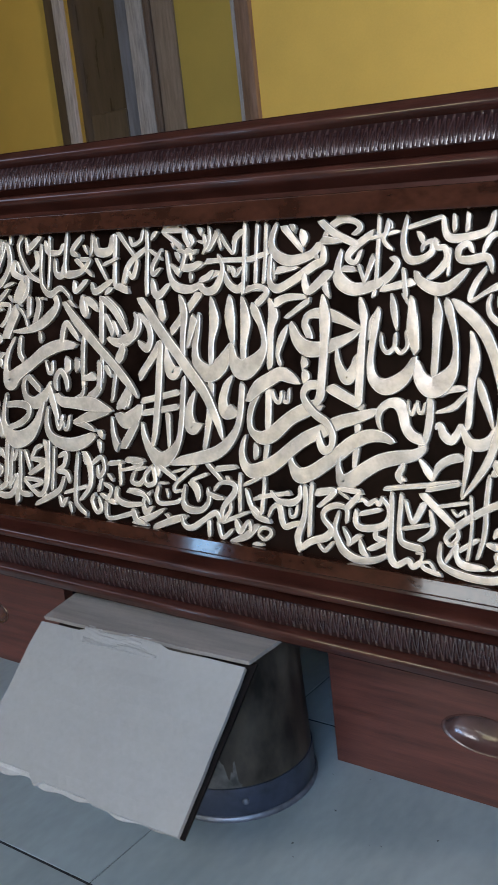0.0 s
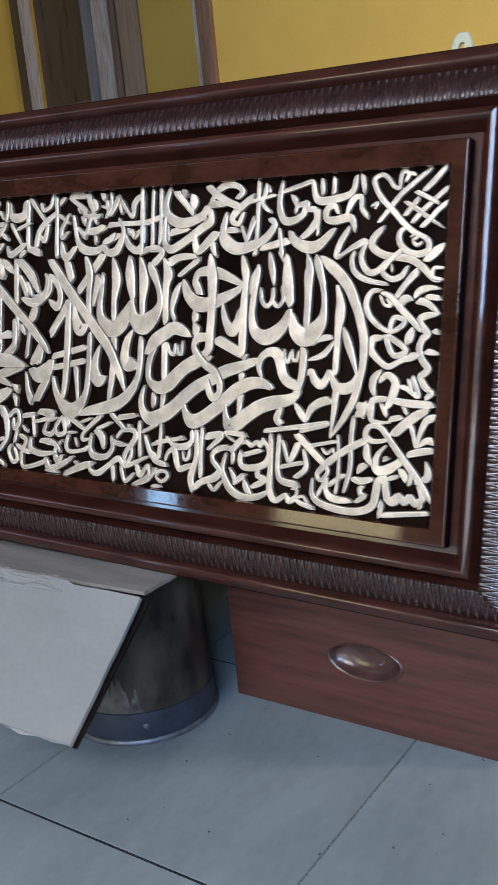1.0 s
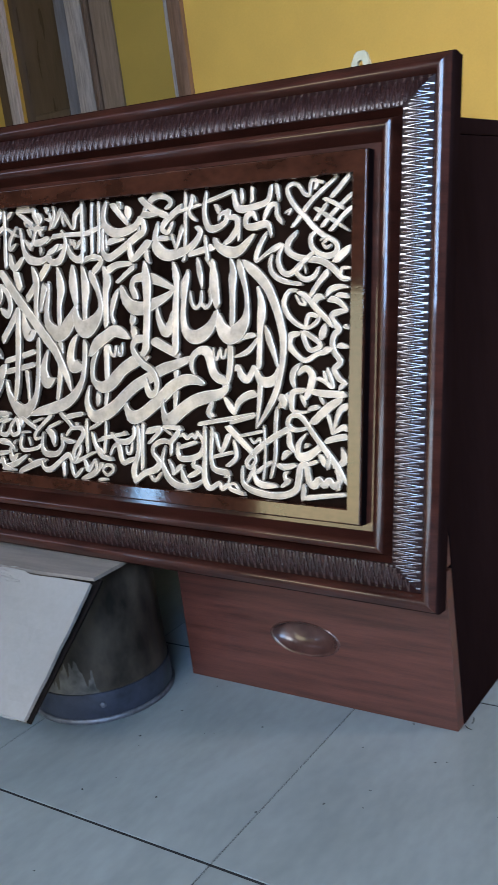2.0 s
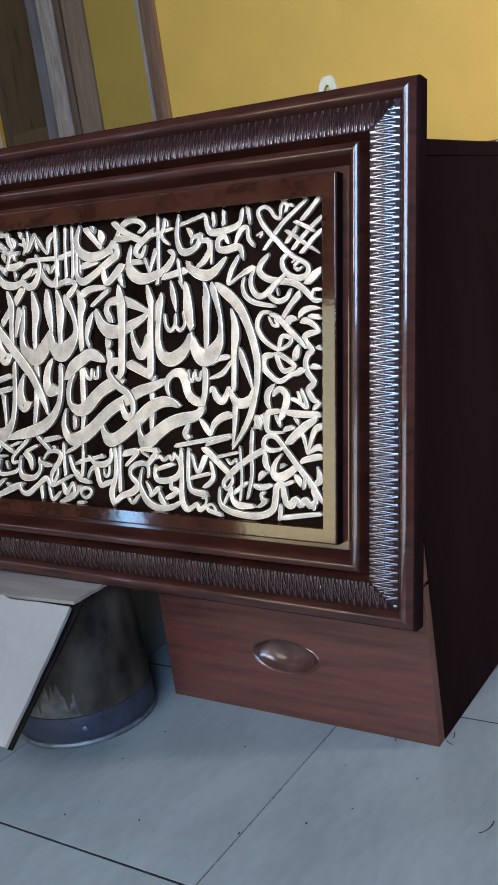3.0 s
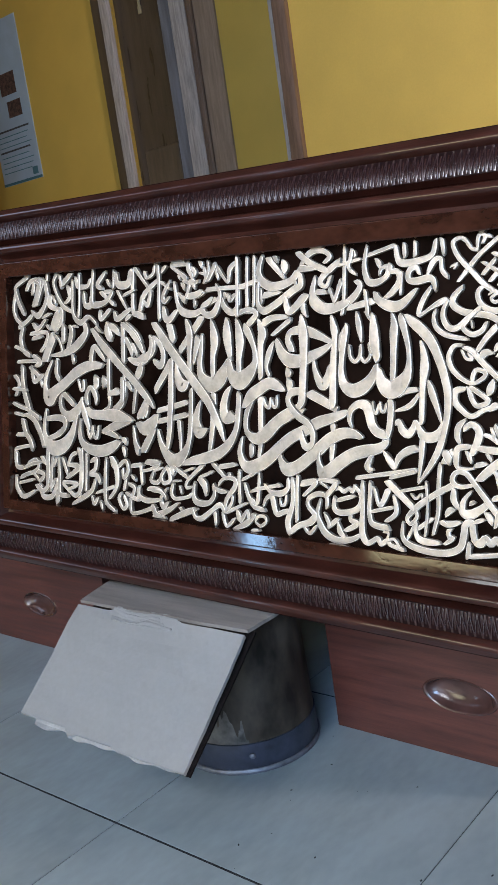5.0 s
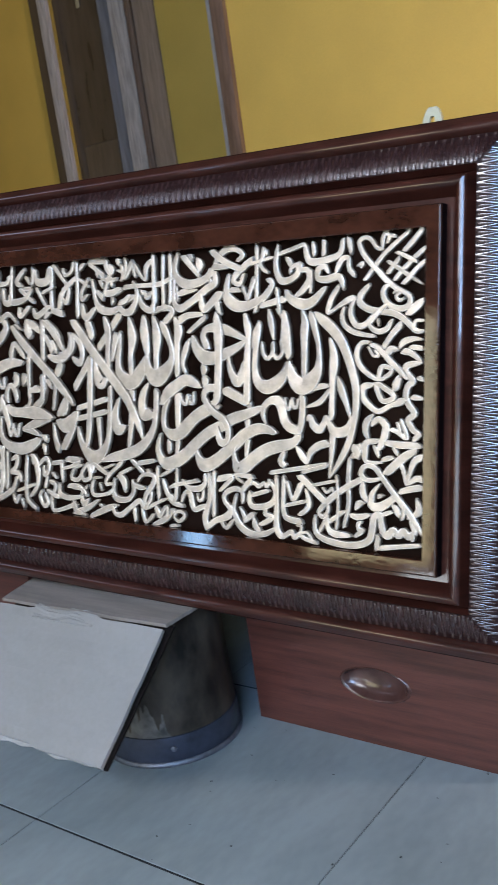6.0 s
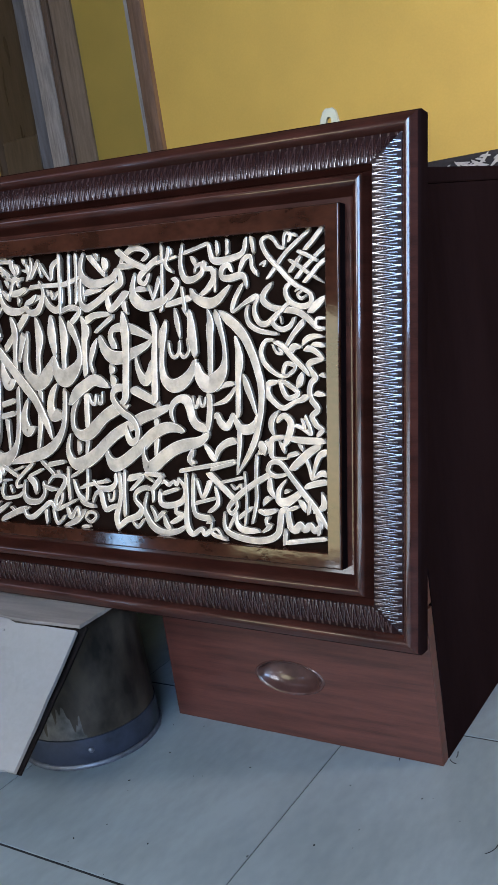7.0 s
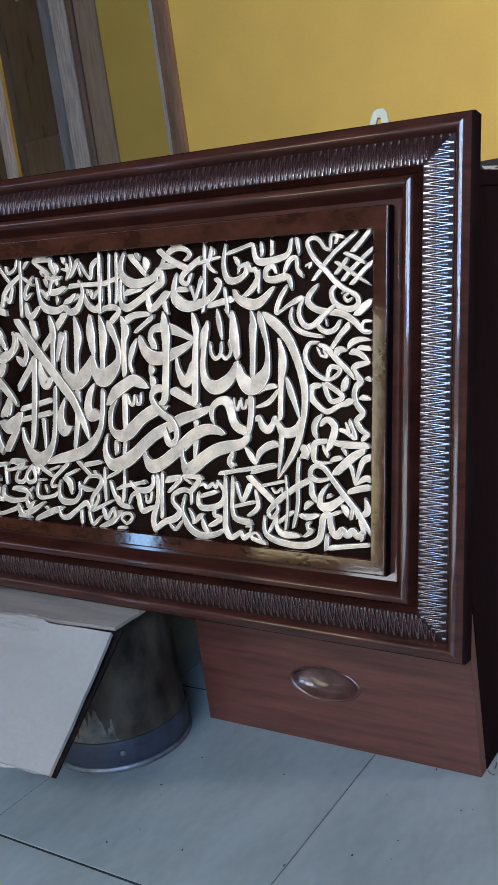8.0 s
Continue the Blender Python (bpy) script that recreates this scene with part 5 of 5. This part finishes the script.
stroke((6.3, 12.7, 12.8, 8.0), (247, 365), (252, 346), (273, 346), (277, 366))
stroke((7.1, 7.1, 11.1, 10.4), (283, 366), (283, 308), (294, 299), (306, 295))
stroke((7.3, 5.7), (251, 337), (271, 308))
stroke((7.0, 10.2, 8.8, 5.7), (244, 306), (249, 294), (267, 302), (279, 309))
stroke((6.1, 4.8), (264, 328), (290, 336))
stroke((7.5, 8.5, 8.5), (214, 308), (216, 295), (235, 310))
stroke((7.9,), (267, 292), (279, 299))
stroke((7.8,), (303, 325), (297, 304))
stroke((7.4, 9.2, 6.8), (54, 294), (67, 284), (88, 299))
stroke((5.9,), (78, 302), (96, 308))
stroke((7.8,), (87, 290), (95, 283))
stroke((6.4,), (98, 292), (111, 277))
stroke((9.1, 9.1, 10.9), (124, 315), (122, 294), (105, 279))
stroke((7.0, 12.3, 10.7), (141, 288), (145, 276), (137, 249))
stroke((4.9,), (148, 287), (157, 285))
stroke((5.2,), (513, 11), (518, 18), (528, 18), (531, 12), (522, 5), (513, 10))
# left edge
stroke((8.3,), (45, 371), (24, 362), (10, 352), (17, 330), (32, 309))
stroke((8.1,), (66, 365), (47, 361), (37, 347))
stroke((8.6,), (58, 360), (53, 340))
stroke((7.9,), (10, 344), (5, 321), (12, 302), (28, 290))
stroke((9.8,), (78, 365), (72, 346), (62, 321))
stroke((7.8,), (15, 287), (34, 296), (51, 307))
stroke((8.8,), (27, 289), (19, 269), (26, 250), (43, 240))
stroke((7.2,), (2, 256), (18, 252), (36, 243))
stroke((7.6,), (48, 268), (73, 272))
stroke((6.6,), (9, 230), (33, 231), (65, 231))
stroke((8.9, 13.3, 9.8), (21, 224), (24, 193), (31, 165), (44, 140))
stroke((9.6,), (1, 208), (14, 193), (4, 172))
stroke((9.8,), (50, 223), (55, 198), (79, 209))
stroke((7.1,), (-2, 161), (16, 155), (41, 150))
stroke((6.5, 13.2, 10.0), (28, 143), (53, 133), (67, 114), (75, 90))
stroke((7.6,), (3, 107), (30, 108))
stroke((11.6,), (22, 134), (30, 113), (42, 99), (47, 83))
stroke((6.7,), (-2, 82), (22, 87), (47, 91))
stroke((8.9,), (2, 79), (5, 54), (24, 52))
stroke((6.8,), (23, 51), (44, 59), (69, 64))
stroke((10.8, 11.7, 5.9), (1, 36), (4, 15), (20, 2), (53, 15))
stroke((7.6,), (12, 34), (43, 44), (62, 32))
stroke((5.8,), (8, 24), (46, 33))
stroke((9.0,), (56, 26), (72, 16), (87, 26))
stroke((5.9,), (-1, 144), (26, 140))
stroke((6.7,), (-1, 185), (35, 183))

# ---- floor tiles ----
floor = solid("floor", box(W - T, E + T, S - T, N + 0.1, -0.06, -0.0014), M_GROUT, "grey-blue square floor tiles with dark joints", "floor", "structure")
TILE = 0.411      # pitch; the joints along x are wider than those along y
tile_mesh = finish("tile", box(-0.2046, 0.2046, -0.2035, 0.2035, -0.008, 0.0, bevel=0.0004), M_TILE)
far_tiles = bmesh.new()
for i in range(-16, 8):
    for j in range(-6, 11):
        x, y, z = -0.1504 + TILE * (i + 0.5), -0.353 + TILE * (j + 0.5), random.Random(i * 40 + j).uniform(-0.0005, 0.0)
        x0, x1, y0, y1 = max(W, x - 0.2046), min(E, x + 0.2046), max(S, y - 0.2035), min(N, y + 0.2035)
        if x1 - x0 < 0.02 or y1 - y0 < 0.02:
            continue
        if x < -4.5 or x1 - x0 < 0.4 or y1 - y0 < 0.4:
            add_box(far_tiles, x0, x1, y0, y1, -0.008, z)
            continue
        ob = new("tile", tile_mesh)
        ob.parent = floor
        ob.matrix_local = pose(x, y, z)
tagged(part("far_tiles", far_tiles, M_TILE, floor), kind="stuff")

# ---- dirt on the floor ----
rng = random.Random(11)
crumbs = bmesh.new()
for k in range(34):
    x, y = rng.uniform(-0.45, 0.35), rng.uniform(-0.45, -0.03)
    r = rng.uniform(0.0004, 0.0012)
    made = bmesh.ops.create_icosphere(crumbs, subdivisions=1, radius=r)["verts"]
    bmesh.ops.transform(crumbs, verts=made, matrix=pose(x, y, r * 0.35, 0, 0, rng.uniform(0, 180)) @ Matrix.Diagonal((1.9, 1.0, 0.5, 1)))
tagged(new("floor_crumbs", finish("floor_crumbs", crumbs, M_GROUT)), "scattered dark crumbs and dust on floor tiles", "dirt", kind="stuff")


def fibre(length, bend, angle, x, y):
    """A short curled fibre lying on the floor."""
    bm = bmesh.new()
    n, r = 8, 0.0006
    rings = []
    for k in range(n + 1):
        a = bend * k / n
        px, py = length * math.sin(a) / bend, length * (1 - math.cos(a)) / bend
        rings.append([bm.verts.new((px + r * math.cos(c) * -math.sin(a), py + r * math.cos(c) * math.cos(a), r + 0.003 * (k / n) ** 2 + r * math.sin(c))) for c in (0, 1.57, 3.14, 4.71)])
    for p, q in zip(rings, rings[1:]):
        for j in range(4):
            bm.faces.new((p[j], p[(j + 1) % 4], q[(j + 1) % 4], q[j]))
    ob = solid("broom_fibre", bm, M_GROUT, "short dark broom fibre lying on floor tiles", "fibre", group="broom fibres on the floor")
    ob.matrix_world = pose(x, y, 0, 0, 0, angle)


fibre(0.016, 0.4, -52, 0.002, -0.003)
fibre(0.009, 0.6, -80, -0.061, -0.021)
fibre(0.024, 1.0, 35, 0.097, -0.161)
fibre(0.010, 0.5, 80, 0.008, 0.004)
